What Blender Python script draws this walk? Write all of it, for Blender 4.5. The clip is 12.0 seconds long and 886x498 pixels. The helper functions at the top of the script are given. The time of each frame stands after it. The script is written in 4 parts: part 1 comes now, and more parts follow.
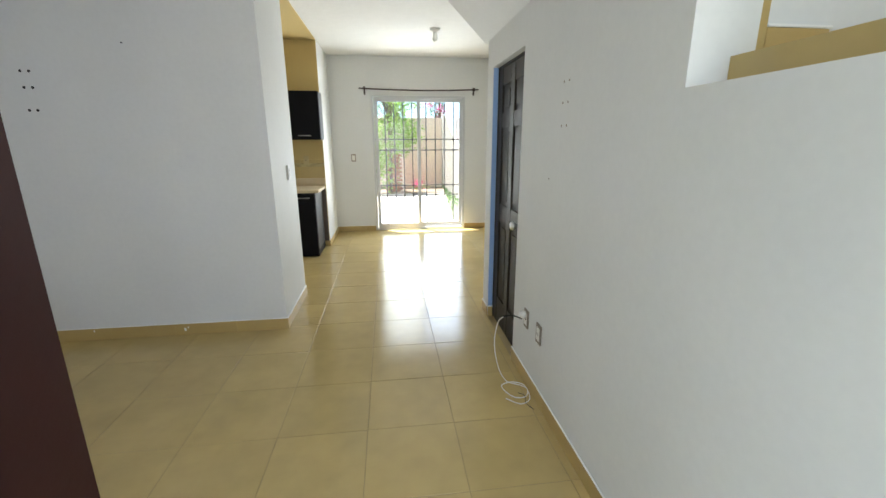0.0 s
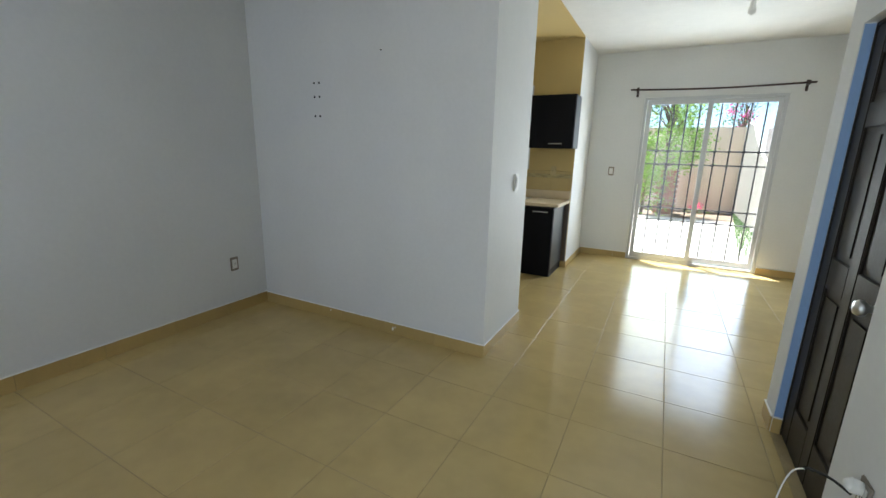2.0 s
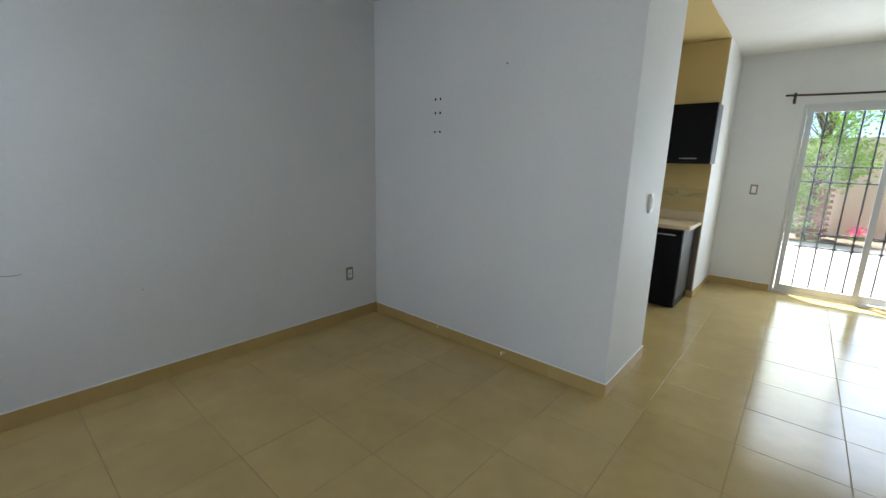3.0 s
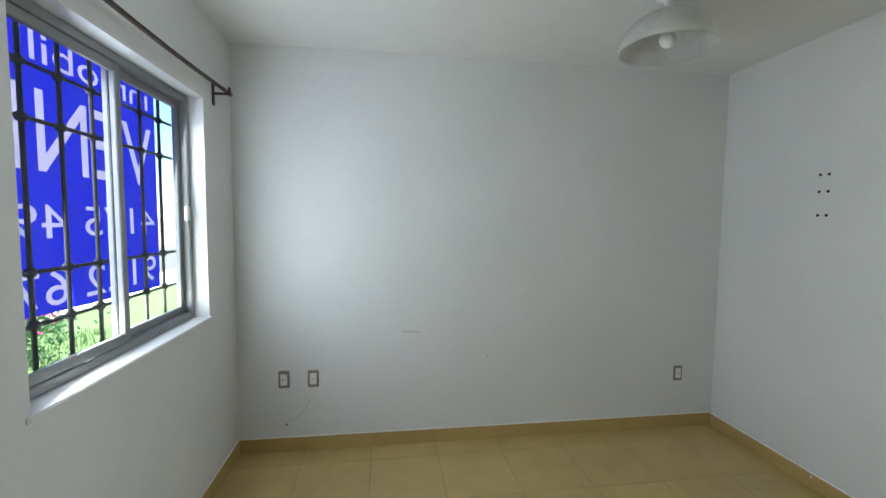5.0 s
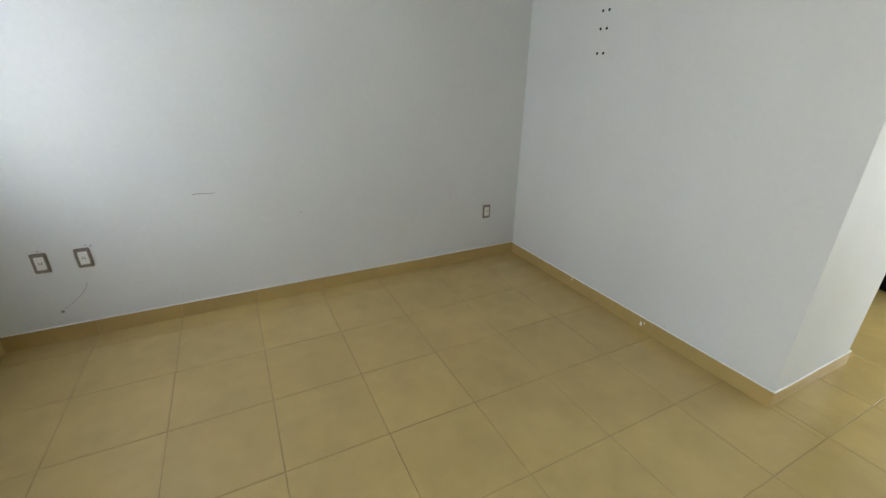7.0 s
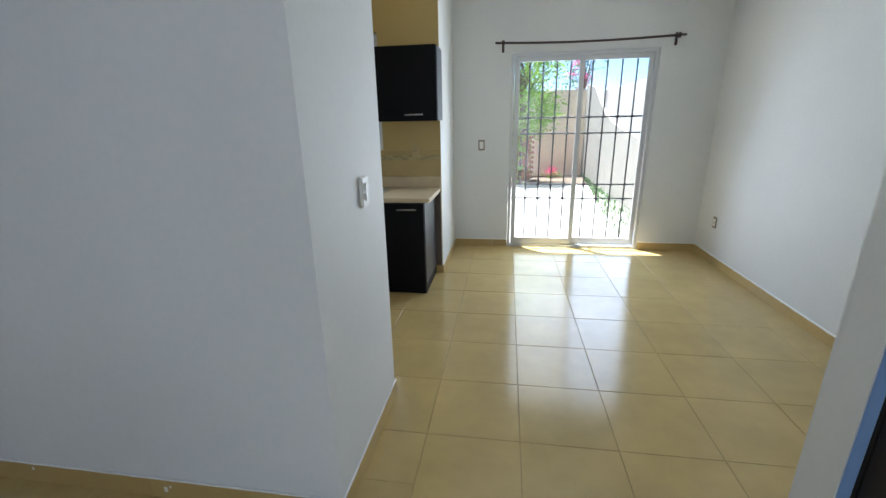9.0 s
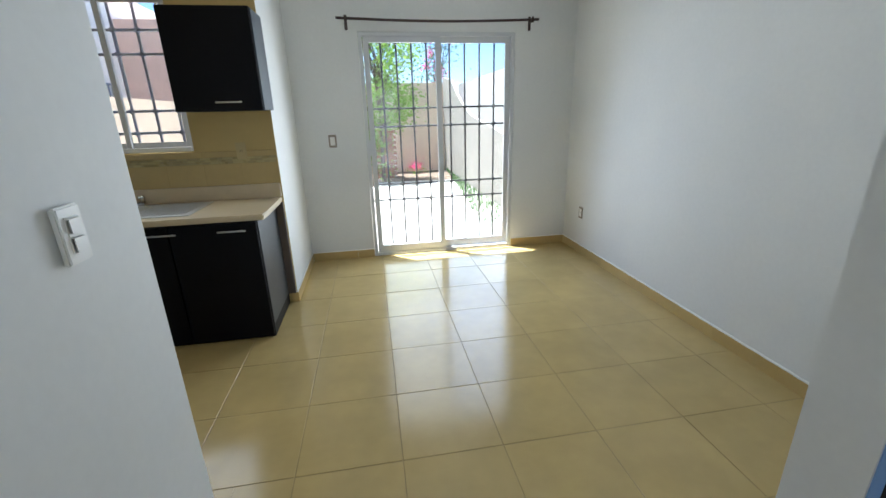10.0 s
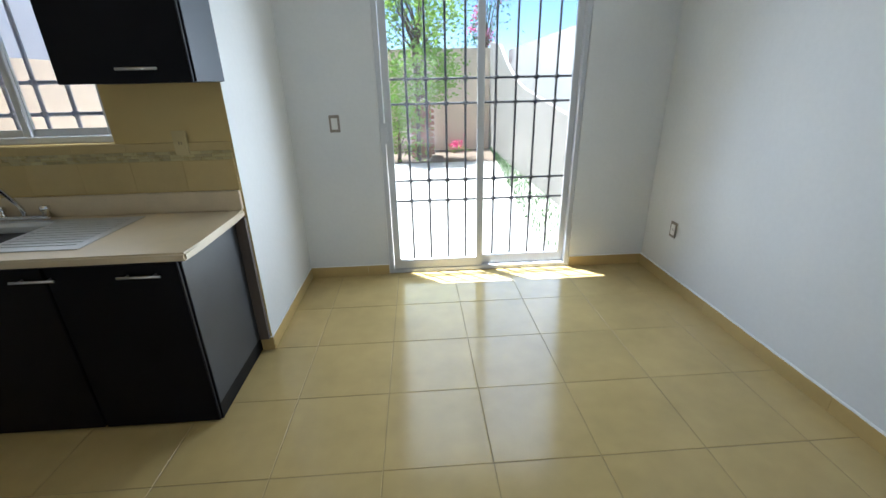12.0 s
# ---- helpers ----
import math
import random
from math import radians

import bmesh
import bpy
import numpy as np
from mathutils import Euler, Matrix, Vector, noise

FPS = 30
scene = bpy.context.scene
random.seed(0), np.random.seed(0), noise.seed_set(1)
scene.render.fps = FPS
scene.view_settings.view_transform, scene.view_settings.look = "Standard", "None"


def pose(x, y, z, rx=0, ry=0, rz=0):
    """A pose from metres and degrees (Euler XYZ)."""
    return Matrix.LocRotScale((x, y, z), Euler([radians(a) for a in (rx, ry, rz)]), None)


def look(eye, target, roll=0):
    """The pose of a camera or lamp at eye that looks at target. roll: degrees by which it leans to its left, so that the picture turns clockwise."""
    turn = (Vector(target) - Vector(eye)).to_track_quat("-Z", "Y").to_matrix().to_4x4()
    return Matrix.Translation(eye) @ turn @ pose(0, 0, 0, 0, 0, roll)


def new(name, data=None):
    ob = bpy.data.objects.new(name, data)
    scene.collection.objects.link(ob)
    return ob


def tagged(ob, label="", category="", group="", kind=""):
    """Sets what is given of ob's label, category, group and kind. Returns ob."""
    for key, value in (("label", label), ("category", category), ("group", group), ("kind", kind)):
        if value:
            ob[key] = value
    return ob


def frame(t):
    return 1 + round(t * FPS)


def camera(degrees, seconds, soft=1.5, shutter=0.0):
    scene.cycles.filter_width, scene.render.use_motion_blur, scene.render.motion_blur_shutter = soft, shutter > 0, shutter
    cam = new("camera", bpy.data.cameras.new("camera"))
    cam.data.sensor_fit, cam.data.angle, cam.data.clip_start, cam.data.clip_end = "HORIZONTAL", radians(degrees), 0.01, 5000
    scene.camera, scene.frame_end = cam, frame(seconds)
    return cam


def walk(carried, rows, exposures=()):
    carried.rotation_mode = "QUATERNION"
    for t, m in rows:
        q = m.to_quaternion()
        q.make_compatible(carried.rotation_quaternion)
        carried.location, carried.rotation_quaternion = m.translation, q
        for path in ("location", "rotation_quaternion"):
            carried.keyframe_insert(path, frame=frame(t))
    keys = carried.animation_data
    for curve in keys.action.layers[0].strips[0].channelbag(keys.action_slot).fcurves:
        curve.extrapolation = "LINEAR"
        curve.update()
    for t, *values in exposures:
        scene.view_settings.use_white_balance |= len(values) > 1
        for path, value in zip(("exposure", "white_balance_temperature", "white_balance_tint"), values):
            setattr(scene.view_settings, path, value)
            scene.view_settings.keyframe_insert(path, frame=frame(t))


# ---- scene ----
cam = camera(94.0, 12.0)
EXPOSURES = [(0, 3.0, 6350, 9), (0.5, 2.8, 6150, 8), (1.5, 2.75, 6000, 7), (3, 2.6, 6000, 8), (3.5, 2.75, 6050, 8), (5.5, 3.15, 6300, 3), (6.5, 3.38, 6600, 5), (8.5, 2.62, 5700, 10), (10, 2.5, 5700, 9), (11.5, 2.4, 5600, 8), (12, 2.4, 5550, 9)]
PATH = [
    (0, (0.771, 0.633, 1.442), (1.022, 2.552, 0.939), -0.2),
    (0.5, (0.861, 0.876, 1.468), (0.843, 2.816, 0.98), 1.0),
    (1, (0.856, 1.059, 1.465), (0.528, 2.969, 0.971), 1.5),
    (1.5, (0.856, 1.251, 1.449), (0.218, 3.081, 0.954), 1.5),
    (2, (0.915, 1.319, 1.403), (0.007, 3.041, 0.945), 1.3),
    (2.5, (0.757, 1.358, 1.442), (-0.317, 2.982, 0.987), 1.8),
    (3, (0.688, 1.346, 1.431), (-0.587, 2.83, 1.015), 1.5),
    (3.5, (0.617, 1.268, 1.497), (-1.021, 2.363, 1.153), 1.4),
    (3.7, (0.592, 1.241, 1.506), (-1.167, 2.134, 1.177), 2.3),
    (5.3, (0.617, 1.249, 1.612), (-1.362, 1.507, 1.484), 0.4),
    (5.5, (0.621, 1.27, 1.614), (-1.34, 1.627, 1.443), -0.0),
    (6, (0.63, 1.351, 1.562), (-1.248, 1.922, 1.179), -0.7),
    (6.5, (0.647, 1.469, 1.52), (-1.123, 2.148, 0.882), -0.7),
    (6.7, (0.645, 1.53, 1.516), (-1.081, 2.242, 0.8), -0.2),
    (8.3, (0.51, 2.184, 1.443), (-0.307, 3.879, 0.766), -0.8),
    (8.5, (0.527, 2.342, 1.452), (-0.136, 4.116, 0.808), -1.3),
    (9, (0.522, 2.66, 1.467), (0.229, 4.548, 0.875), -1.1),
    (9.5, (0.502, 3.006, 1.481), (0.549, 4.924, 0.916), -1.2),
    (10, (0.586, 3.324, 1.419), (0.894, 5.2, 0.796), -1.6),
    (10.5, (0.668, 3.565, 1.481), (1.199, 5.375, 0.816), -1.0),
    (11, (0.71, 3.828, 1.475), (1.426, 5.563, 0.781), 0.2),
    (11.5, (0.734, 4.091, 1.462), (1.341, 5.836, 0.696), -0.5),
    (12, (0.812, 4.421, 1.441), (0.917, 6.276, 0.7), -1.3),
]
walk(cam, [(t, look(eye, target, roll)) for t, eye, target, roll in PATH], EXPOSURES)

# ---- light ----
SUN_DIR = Vector((-0.42, 0.37, 2.13)).normalized()
world = bpy.data.worlds.new("World")
scene.world = world
world.use_nodes = True
wn = world.node_tree.nodes
sky = wn.new("ShaderNodeTexSky")
sky.sky_type = "NISHITA"
sky.sun_disc = False
sky.altitude, sky.dust_density, sky.ozone_density = 1900, 0.2, 3.0
sky.sun_elevation = math.asin(SUN_DIR.z)
sky.sun_rotation = math.atan2(SUN_DIR.x, SUN_DIR.y)
wn["Background"].inputs[1].default_value = 0.052
world.node_tree.links.new(sky.outputs[0], wn["Background"].inputs[0])
sun = new("sun", bpy.data.lights.new("sun", "SUN"))
sun.data.energy, sun.data.angle, sun.data.color = 5.0, radians(0.4), (1.0, 0.97, 0.92)
sun.matrix_world = look(SUN_DIR * 30, (0, 0, 0))


def sky_panel(name, place, target, width, height, power, colour, spread=180):
    """An added area lamp standing in for daylight through an opening."""
    lamp = new(name, bpy.data.lights.new(name, "AREA"))
    lamp.data.shape, lamp.data.size, lamp.data.size_y = "RECTANGLE", width, height
    lamp.data.energy, lamp.data.color, lamp.data.spread = power, colour, radians(spread)
    lamp.matrix_world = look(place, target)
    return lamp


sky_panel("sky_patio_pane", (0.96, 7.50, 1.08), (0.70, 4.5, 0.65), 0.64, 2.0, 2.1, (0.92, 0.965, 0.96), 150)
sky_panel("sky_patio_pane", (1.66, 7.50, 1.08), (1.15, 4.5, 0.65), 0.64, 2.0, 2.45, (0.72, 0.83, 1.0), 150)
sky_panel("patio_bounce", (1.315, 7.505, 1.20), (0.2, 5.3, 2.3), 1.36, 1.7, 2.3, (0.95, 0.985, 0.98), 120)
sky_panel("sky_window_gap", (-1.69, 0.118, 1.60), (-2.0, 3.0, 1.2), 0.20, 1.00, 0.45, (0.90, 0.96, 1.0), 170)
sky_panel("window_low_strip", (-1.255, 0.118, 1.13), (-1.80, 3, 1.85), 1.02, 0.11, 1.0, (0.97, 1.0, 0.93), 170)
sky_panel("banner_glow", (-1.0, 0.118, 1.66), (-2.2, 3.0, 1.4), 0.58, 0.98, 1.5, (0.82, 0.86, 1.0), 165)
sky_panel("sky_doorway", (0.90, 0.13, 1.05), (0.80, 5, 1.0), 0.86, 2.0, 2.5, (0.88, 0.95, 0.98))
sky_panel("sky_kitchen", (-1.07, 6.585, 1.71), (-1.07, 0, 1.3), 0.8, 0.94, 1.5, (0.95, 0.97, 0.95))
# unseen upper stair window, added to light the landing
sky_panel("sky_stair", (2.17, 0.14, 3.85), (2.17, 3, 2.6), 0.7, 1.2, 3.4, (0.85, 0.93, 1.0))


# ---- materials ----
def material(name, colour, rough=0.6, metal=0.0, spots=0.08, scale=6.0, grain=60.0, bump=0.02, spec=0.5, vary=0.0, tint=None, soft=(0.4, 1.05)):
    """A surface with broad blotches, fine grain, and a little relief."""
    m = bpy.data.materials.new(name)
    m.use_nodes = True
    nt = m.node_tree
    n, link = nt.nodes, nt.links.new
    b = n["Principled BSDF"]
    b.inputs["Roughness"].default_value = rough
    b.inputs["Metallic"].default_value = metal
    b.inputs["Specular IOR Level"].default_value = spec
    geo = n.new("ShaderNodeNewGeometry")
    big, fine = n.new("ShaderNodeTexNoise"), n.new("ShaderNodeTexNoise")
    big.inputs["Scale"].default_value, big.inputs["Detail"].default_value = scale, 4
    fine.inputs["Scale"].default_value, fine.inputs["Detail"].default_value = grain, 3
    for t in (big, fine):
        link(geo.outputs["Position"], t.inputs["Vector"])
    add = n.new("ShaderNodeMath")
    add.operation = "MULTIPLY_ADD"
    add.inputs[1].default_value = 0.45
    link(fine.outputs[0], add.inputs[0])
    link(big.outputs[0], add.inputs[2])
    ramp = n.new("ShaderNodeMapRange")
    ramp.inputs[1].default_value, ramp.inputs[2].default_value = soft
    link(add.outputs[0], ramp.inputs[0])
    mix = n.new("ShaderNodeMix")
    mix.data_type = "RGBA"
    low = tint or tuple(c * (1 - 2 * spots) for c in colour)
    mix.inputs["A"].default_value, mix.inputs["B"].default_value = (*low, 1), (*colour, 1)
    link(ramp.outputs[0], mix.inputs["Factor"])
    out = mix.outputs["Result"]
    if vary:
        info, hsv, r2 = n.new("ShaderNodeObjectInfo"), n.new("ShaderNodeHueSaturation"), n.new("ShaderNodeMapRange")
        r2.inputs[3].default_value, r2.inputs[4].default_value = 1 - vary, 1 + vary
        link(info.outputs["Random"], r2.inputs[0])
        link(r2.outputs[0], hsv.inputs["Value"])
        link(out, hsv.inputs["Color"])
        out = hsv.outputs[0]
    link(out, b.inputs["Base Color"])
    rr = n.new("ShaderNodeMapRange")
    rr.inputs[3].default_value, rr.inputs[4].default_value = rough * 0.8, min(1, rough * 1.25)
    link(add.outputs[0], rr.inputs[0])
    link(rr.outputs[0], b.inputs["Roughness"])
    if bump:
        bp = n.new("ShaderNodeBump")
        bp.inputs["Strength"].default_value, bp.inputs["Distance"].default_value = 0.5, bump
        link(add.outputs[0], bp.inputs["Height"])
        link(bp.outputs[0], b.inputs["Normal"])
    return m


WALL = material("wall_paint", (0.75, 0.755, 0.74), 0.6, spots=0.05, scale=1.3, grain=38, bump=0.0012, spec=0.35)


def upright_bands(m, amount=0.012):
    """Faint upright bands of slightly varying tone."""
    nt = m.node_tree
    n, link = nt.nodes, nt.links.new
    b = n["Principled BSDF"]
    old = b.inputs["Base Color"].links[0].from_socket
    geo, size, noise = n.new("ShaderNodeNewGeometry"), n.new("ShaderNodeMapping"), n.new("ShaderNodeTexNoise")
    size.inputs["Scale"].default_value = (2.2, 2.2, 0.4)
    noise.inputs["Scale"].default_value, noise.inputs["Detail"].default_value = 1.0, 3
    span, hsv = n.new("ShaderNodeMapRange"), n.new("ShaderNodeHueSaturation")
    span.inputs[1].default_value, span.inputs[2].default_value = 0.3, 0.7
    span.inputs[3].default_value, span.inputs[4].default_value = 1 - amount, 1 + amount
    link(geo.outputs["Position"], size.inputs["Vector"])
    link(size.outputs[0], noise.inputs["Vector"])
    link(noise.outputs[0], span.inputs[0])
    link(span.outputs[0], hsv.inputs["Value"])
    link(old, hsv.inputs["Color"])
    link(hsv.outputs[0], b.inputs["Base Color"])


upright_bands(WALL)
CEIL = material("ceiling_plaster", (0.78, 0.775, 0.75), 0.8, spots=0.03, scale=7, grain=30, bump=0.006, spec=0.2)
CREAM = material("kitchen_cream_paint", (0.56, 0.42, 0.165), 0.7, spots=0.03, scale=3, grain=40, bump=0.002)
GROUT = material("grout", (0.40, 0.30, 0.14), 0.9, spots=0.15, scale=10)
TILE = material("floor_tile", (0.60, 0.448, 0.185), 0.15, spots=0.17, scale=3.0, grain=11, bump=0, spec=0.42, vary=0.03, soft=(0.1, 1.35))
BASE = material("baseboard_tile", (0.50, 0.355, 0.13), 0.35, spots=0.06, scale=6, grain=40, bump=0.001, vary=0.05)
SPLASH = material("splash_tile", (0.50, 0.38, 0.155), 0.22, spots=0.05, scale=7, grain=30, bump=0.001, vary=0.03)
MOSAIC = material("mosaic_tile", (0.42, 0.35, 0.15), 0.25, spots=0.1, scale=20, grain=60, bump=0.001, vary=0.2)
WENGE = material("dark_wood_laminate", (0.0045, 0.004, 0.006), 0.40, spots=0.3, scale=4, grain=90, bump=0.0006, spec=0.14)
# cabinet sides greyed: light and reflection on them are put into the colour
LITSIDE = material("lit_edge_laminate", (0.062, 0.076, 0.095), 0.38, spots=0.1, grain=80, bump=0.0005)
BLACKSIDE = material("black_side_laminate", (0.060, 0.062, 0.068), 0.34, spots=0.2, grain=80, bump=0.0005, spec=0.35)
COUNTER = material("laminate_counter", (0.62, 0.51, 0.335), 0.3, spots=0.06, scale=14, grain=120, bump=0.0006)
DOORWOOD = material("dark_stained_wood", (0.026, 0.018, 0.011), 0.42, spec=0.3, spots=0.25, scale=7, grain=70, bump=0.0015)
BROWNDOOR = material("brown_front_door", (0.030, 0.008, 0.006), 0.45, spec=0.2, spots=0.2, scale=5, grain=60, bump=0.0015)
ALU = material("white_aluminium", (0.60, 0.61, 0.62), 0.38, 0.15, spots=0.03, grain=80, bump=0.0004)
# darker copy of the white aluminium: backlit shade put into the colour
ALUSHADE = material("backlit_aluminium", (0.24, 0.24, 0.24), 0.4, 0.2, spots=0.05, grain=80, bump=0.0004)
STEEL = material("brushed_steel", (0.62, 0.62, 0.61), 0.28, 0.95, spots=0.06, scale=20, grain=140, bump=0.0003)
CHROME = material("chrome", (0.78, 0.78, 0.78), 0.12, 1.0, spots=0.03, bump=0)
IRON = material("black_iron", (0.035, 0.032, 0.034), 0.5, 0.3, spots=0.2, grain=90, bump=0.0008)
GREYIRON = material("pale_grey_iron", (0.42, 0.42, 0.50), 0.5, 0.1, spots=0.15, grain=90, bump=0.0008)
# bluish daylight on the door jamb, put into the colour
JAMBBLUE = material("blue_light_tint", (0.27, 0.42, 0.70), 0.5, spots=0.05, scale=4, grain=40, bump=0.001)
ROD = material("brown_rod", (0.050, 0.026, 0.020), 0.45, 0.1, spots=0.2, grain=60, bump=0.0006)
PLATE = material("bronze_plate", (0.30, 0.26, 0.21), 0.42, 0.35, spots=0.08, grain=80, bump=0.0004)
WHITE = material("white_plastic", (0.80, 0.79, 0.75), 0.38, spots=0.03, grain=60, bump=0.0003)
CREAMPL = material("cream_plastic", (0.50, 0.40, 0.18), 0.4, spots=0.03, bump=0.0003)
DARK = material("dark_gap", (0.02, 0.02, 0.02), 0.8, bump=0)
CONCRETE = material("patio_concrete", (0.55, 0.52, 0.46), 0.85, spots=0.12, scale=2.5, grain=30, bump=0.004)
SEAL = material("white_sealant", (0.87, 0.87, 0.84), 0.6, spots=0.05, grain=80, bump=0.0005)
BEIGEWALL = material("beige_render", (0.80, 0.64, 0.50), 0.85, spots=0.08, scale=2, grain=40, bump=0.004)
WHITEWALL = material("white_render", (0.60, 0.575, 0.535), 0.85, spots=0.06, scale=2, grain=40, bump=0.004)
# render darkened to grey: the side wall's shade is in the colour
SHADEWALL = material("shade_grey_render", (0.30, 0.275, 0.24), 0.9, spots=0.1, scale=2, grain=40, bump=0.004)
# shade of the gap beside the base cabinet, as a colour
GAPSHADE = material("gap_shade", (0.13, 0.10, 0.08), 0.6, spots=0.15, grain=50, bump=0.0008)
# brick and house white brightened in colour to show strong glare
GLAREBRICK = material("glare_paled_brick", (0.76, 0.55, 0.45), 0.85, spots=0.12, scale=6, grain=40, bump=0.004)
HOUSEWHITE = material("white_house_paint", (0.86, 0.86, 0.85), 0.8, spots=0.04, scale=2, grain=40, bump=0.003)
BRICK = material("red_brick", (0.40, 0.16, 0.09), 0.85, spots=0.2, scale=10, grain=60, bump=0.004, vary=0.2)
SOIL = material("garden_soil", (0.17, 0.12, 0.08), 0.95, spots=0.25, scale=8, grain=40, bump=0.02)
GRASS = material("grass", (0.07, 0.12, 0.03), 0.7, spots=0.25, scale=3, grain=30, bump=0.0, vary=0.2)
ASPHALT = material("asphalt", (0.06, 0.06, 0.06), 0.9, spots=0.15, scale=4, grain=120, bump=0.004)
BARK = material("bark", (0.16, 0.11, 0.07), 0.9, spots=0.25, scale=14, grain=60, bump=0.01)
BLUESTEEL = material("blue_metal_sheet", (0.20, 0.27, 0.38), 0.5, 0.2, spots=0.1)


def leaf_material(name, colour, through_share=0.4):
    m = material(name, colour, 0.5, spots=0.2, scale=9, grain=40, bump=0)
    nt = m.node_tree
    out, b = nt.nodes["Material Output"], nt.nodes["Principled BSDF"]
    t, mx = nt.nodes.new("ShaderNodeBsdfTranslucent"), nt.nodes.new("ShaderNodeMixShader")
    t.inputs[0].default_value = (*(min(1, c * 1.6) for c in colour), 1)
    mx.inputs[0].default_value = through_share
    nt.links.new(b.outputs[0], mx.inputs[1])
    nt.links.new(t.outputs[0], mx.inputs[2])
    nt.links.new(mx.outputs[0], out.inputs[0])
    return m


LEAF = leaf_material("green_leaf", (0.22, 0.36, 0.055))
BLADE = leaf_material("grass_blade", (0.06, 0.11, 0.035))
LEAF2 = leaf_material("dark_leaf", (0.05, 0.13, 0.04))
PINK = leaf_material("pink_bract", (0.62, 0.05, 0.20))
BLUECLOTH = leaf_material("blue_vinyl", (0.014, 0.017, 0.45), 0.8)
LETTER = leaf_material("white_vinyl_print", (0.52, 0.42, 0.68), 0.7)
FROST = leaf_material("frosted_glass", (0.72, 0.72, 0.68))


def glass_material(name, dust_share):
    m = bpy.data.materials.new(name)
    m.use_nodes = True
    nt = m.node_tree
    nt.nodes.remove(nt.nodes["Principled BSDF"])
    tr, gl, mx = (nt.nodes.new("ShaderNode" + k) for k in ("BsdfTransparent", "BsdfGlossy", "MixShader"))
    tr.inputs[0].default_value = (0.93, 0.95, 0.95, 1)
    gl.inputs["Roughness"].default_value = 0.02
    mx.inputs[0].default_value = 0.02
    dust, mx2 = nt.nodes.new("ShaderNodeBsdfTranslucent"), nt.nodes.new("ShaderNodeMixShader")
    dust.inputs[0].default_value = (0.85, 0.85, 0.82, 1)
    mx2.inputs[0].default_value = dust_share
    for a, c in ((tr.outputs[0], mx.inputs[1]), (gl.outputs[0], mx.inputs[2]), (mx.outputs[0], mx2.inputs[1]), (dust.outputs[0], mx2.inputs[2]), (mx2.outputs[0], nt.nodes["Material Output"].inputs[0])):
        nt.links.new(a, c)
    return m


GLASS = glass_material("dusty_glass", 0.012)
CLEANGLASS = glass_material("window_glass", 0.0)


# ---- building helpers ----
def add_box(bm, x0, x1, y0, y1, z0, z1, bevel=0.0):
    r = bmesh.ops.create_cube(bm, size=1, matrix=Matrix.Translation(((x0 + x1) / 2, (y0 + y1) / 2, (z0 + z1) / 2)) @ Matrix.Diagonal((x1 - x0, y1 - y0, z1 - z0, 1)))
    if bevel:
        edges = list({e for v in r["verts"] for e in v.link_edges})
        bmesh.ops.bevel(bm, geom=edges, offset=bevel, segments=2, affect="EDGES", clamp_overlap=True)
    return bm


def box(x0, x1, y0, y1, z0, z1, bevel=0.0):
    return add_box(bmesh.new(), x0, x1, y0, y1, z0, z1, bevel)


def add_rod(bm, a, b, r0, r1=None, sides=10):
    a, b = Vector(a), Vector(b)
    d = b - a
    m = Matrix.Translation((a + b) / 2) @ d.to_track_quat("Z", "Y").to_matrix().to_4x4()
    bmesh.ops.create_cone(bm, cap_ends=True, segments=sides, radius1=r0, radius2=r0 if r1 is None else r1, depth=d.length, matrix=m)
    return bm


def add_tube(bm, pts, r, sides=8):
    """A tube along a line of points."""
    pts = [Vector(p) for p in pts]
    rings, side = [], Vector((0, 0, 1))
    for k, p in enumerate(pts):
        d = (pts[min(k + 1, len(pts) - 1)] - pts[max(k - 1, 0)]).normalized()
        u = d.cross(side)
        u = (u if u.length > 0.05 else d.cross(Vector((1, 0, 0)))).normalized()
        w = d.cross(u)
        rings.append([bm.verts.new(p + r * (math.cos(a) * u + math.sin(a) * w)) for a in (2 * math.pi * s / sides for s in range(sides))])
    for p, q in zip(rings, rings[1:]):
        for s in range(sides):
            bm.faces.new((p[s], p[(s + 1) % sides], q[(s + 1) % sides], q[s]))
    bm.faces.new(rings[0][::-1]), bm.faces.new(rings[-1])
    return bm


def add_lathe(bm, profile, at, sides=32):
    """A turned shape from (radius, height) pairs about the vertical through at."""
    rings = []
    for r, z in profile:
        rings.append([bm.verts.new((at[0] + r * math.cos(a), at[1] + r * math.sin(a), at[2] + z)) for a in (2 * math.pi * s / sides for s in range(sides))])
    for p, q in zip(rings, rings[1:]):
        for s in range(sides):
            bm.faces.new((p[s], p[(s + 1) % sides], q[(s + 1) % sides], q[s]))
    return bm


def mesh_from(name, bm, mats, smooth=False):
    bmesh.ops.recalc_face_normals(bm, faces=bm.faces)
    me = bpy.data.meshes.new(name)
    bm.to_mesh(me)
    bm.free()
    for m in mats if isinstance(mats, (list, tuple)) else (mats,):
        me.materials.append(m)
    if smooth:
        me.polygons.foreach_set("use_smooth", [True] * len(me.polygons))
    return me


def part(name, bm, mats, parent=None, label="", smooth=False):
    ob = new(name, mesh_from(name, bm, mats, smooth))
    ob.parent = parent
    if parent is not None:
        ob.matrix_parent_inverse = parent.matrix_basis.inverted()
    return tagged(ob, label)


def holder(name, at, label, category, group="", kind=""):
    ob = new(name)
    ob.empty_display_size = 0.05
    ob.matrix_basis = Matrix.Translation(at)
    return tagged(ob, label, category, group, kind)


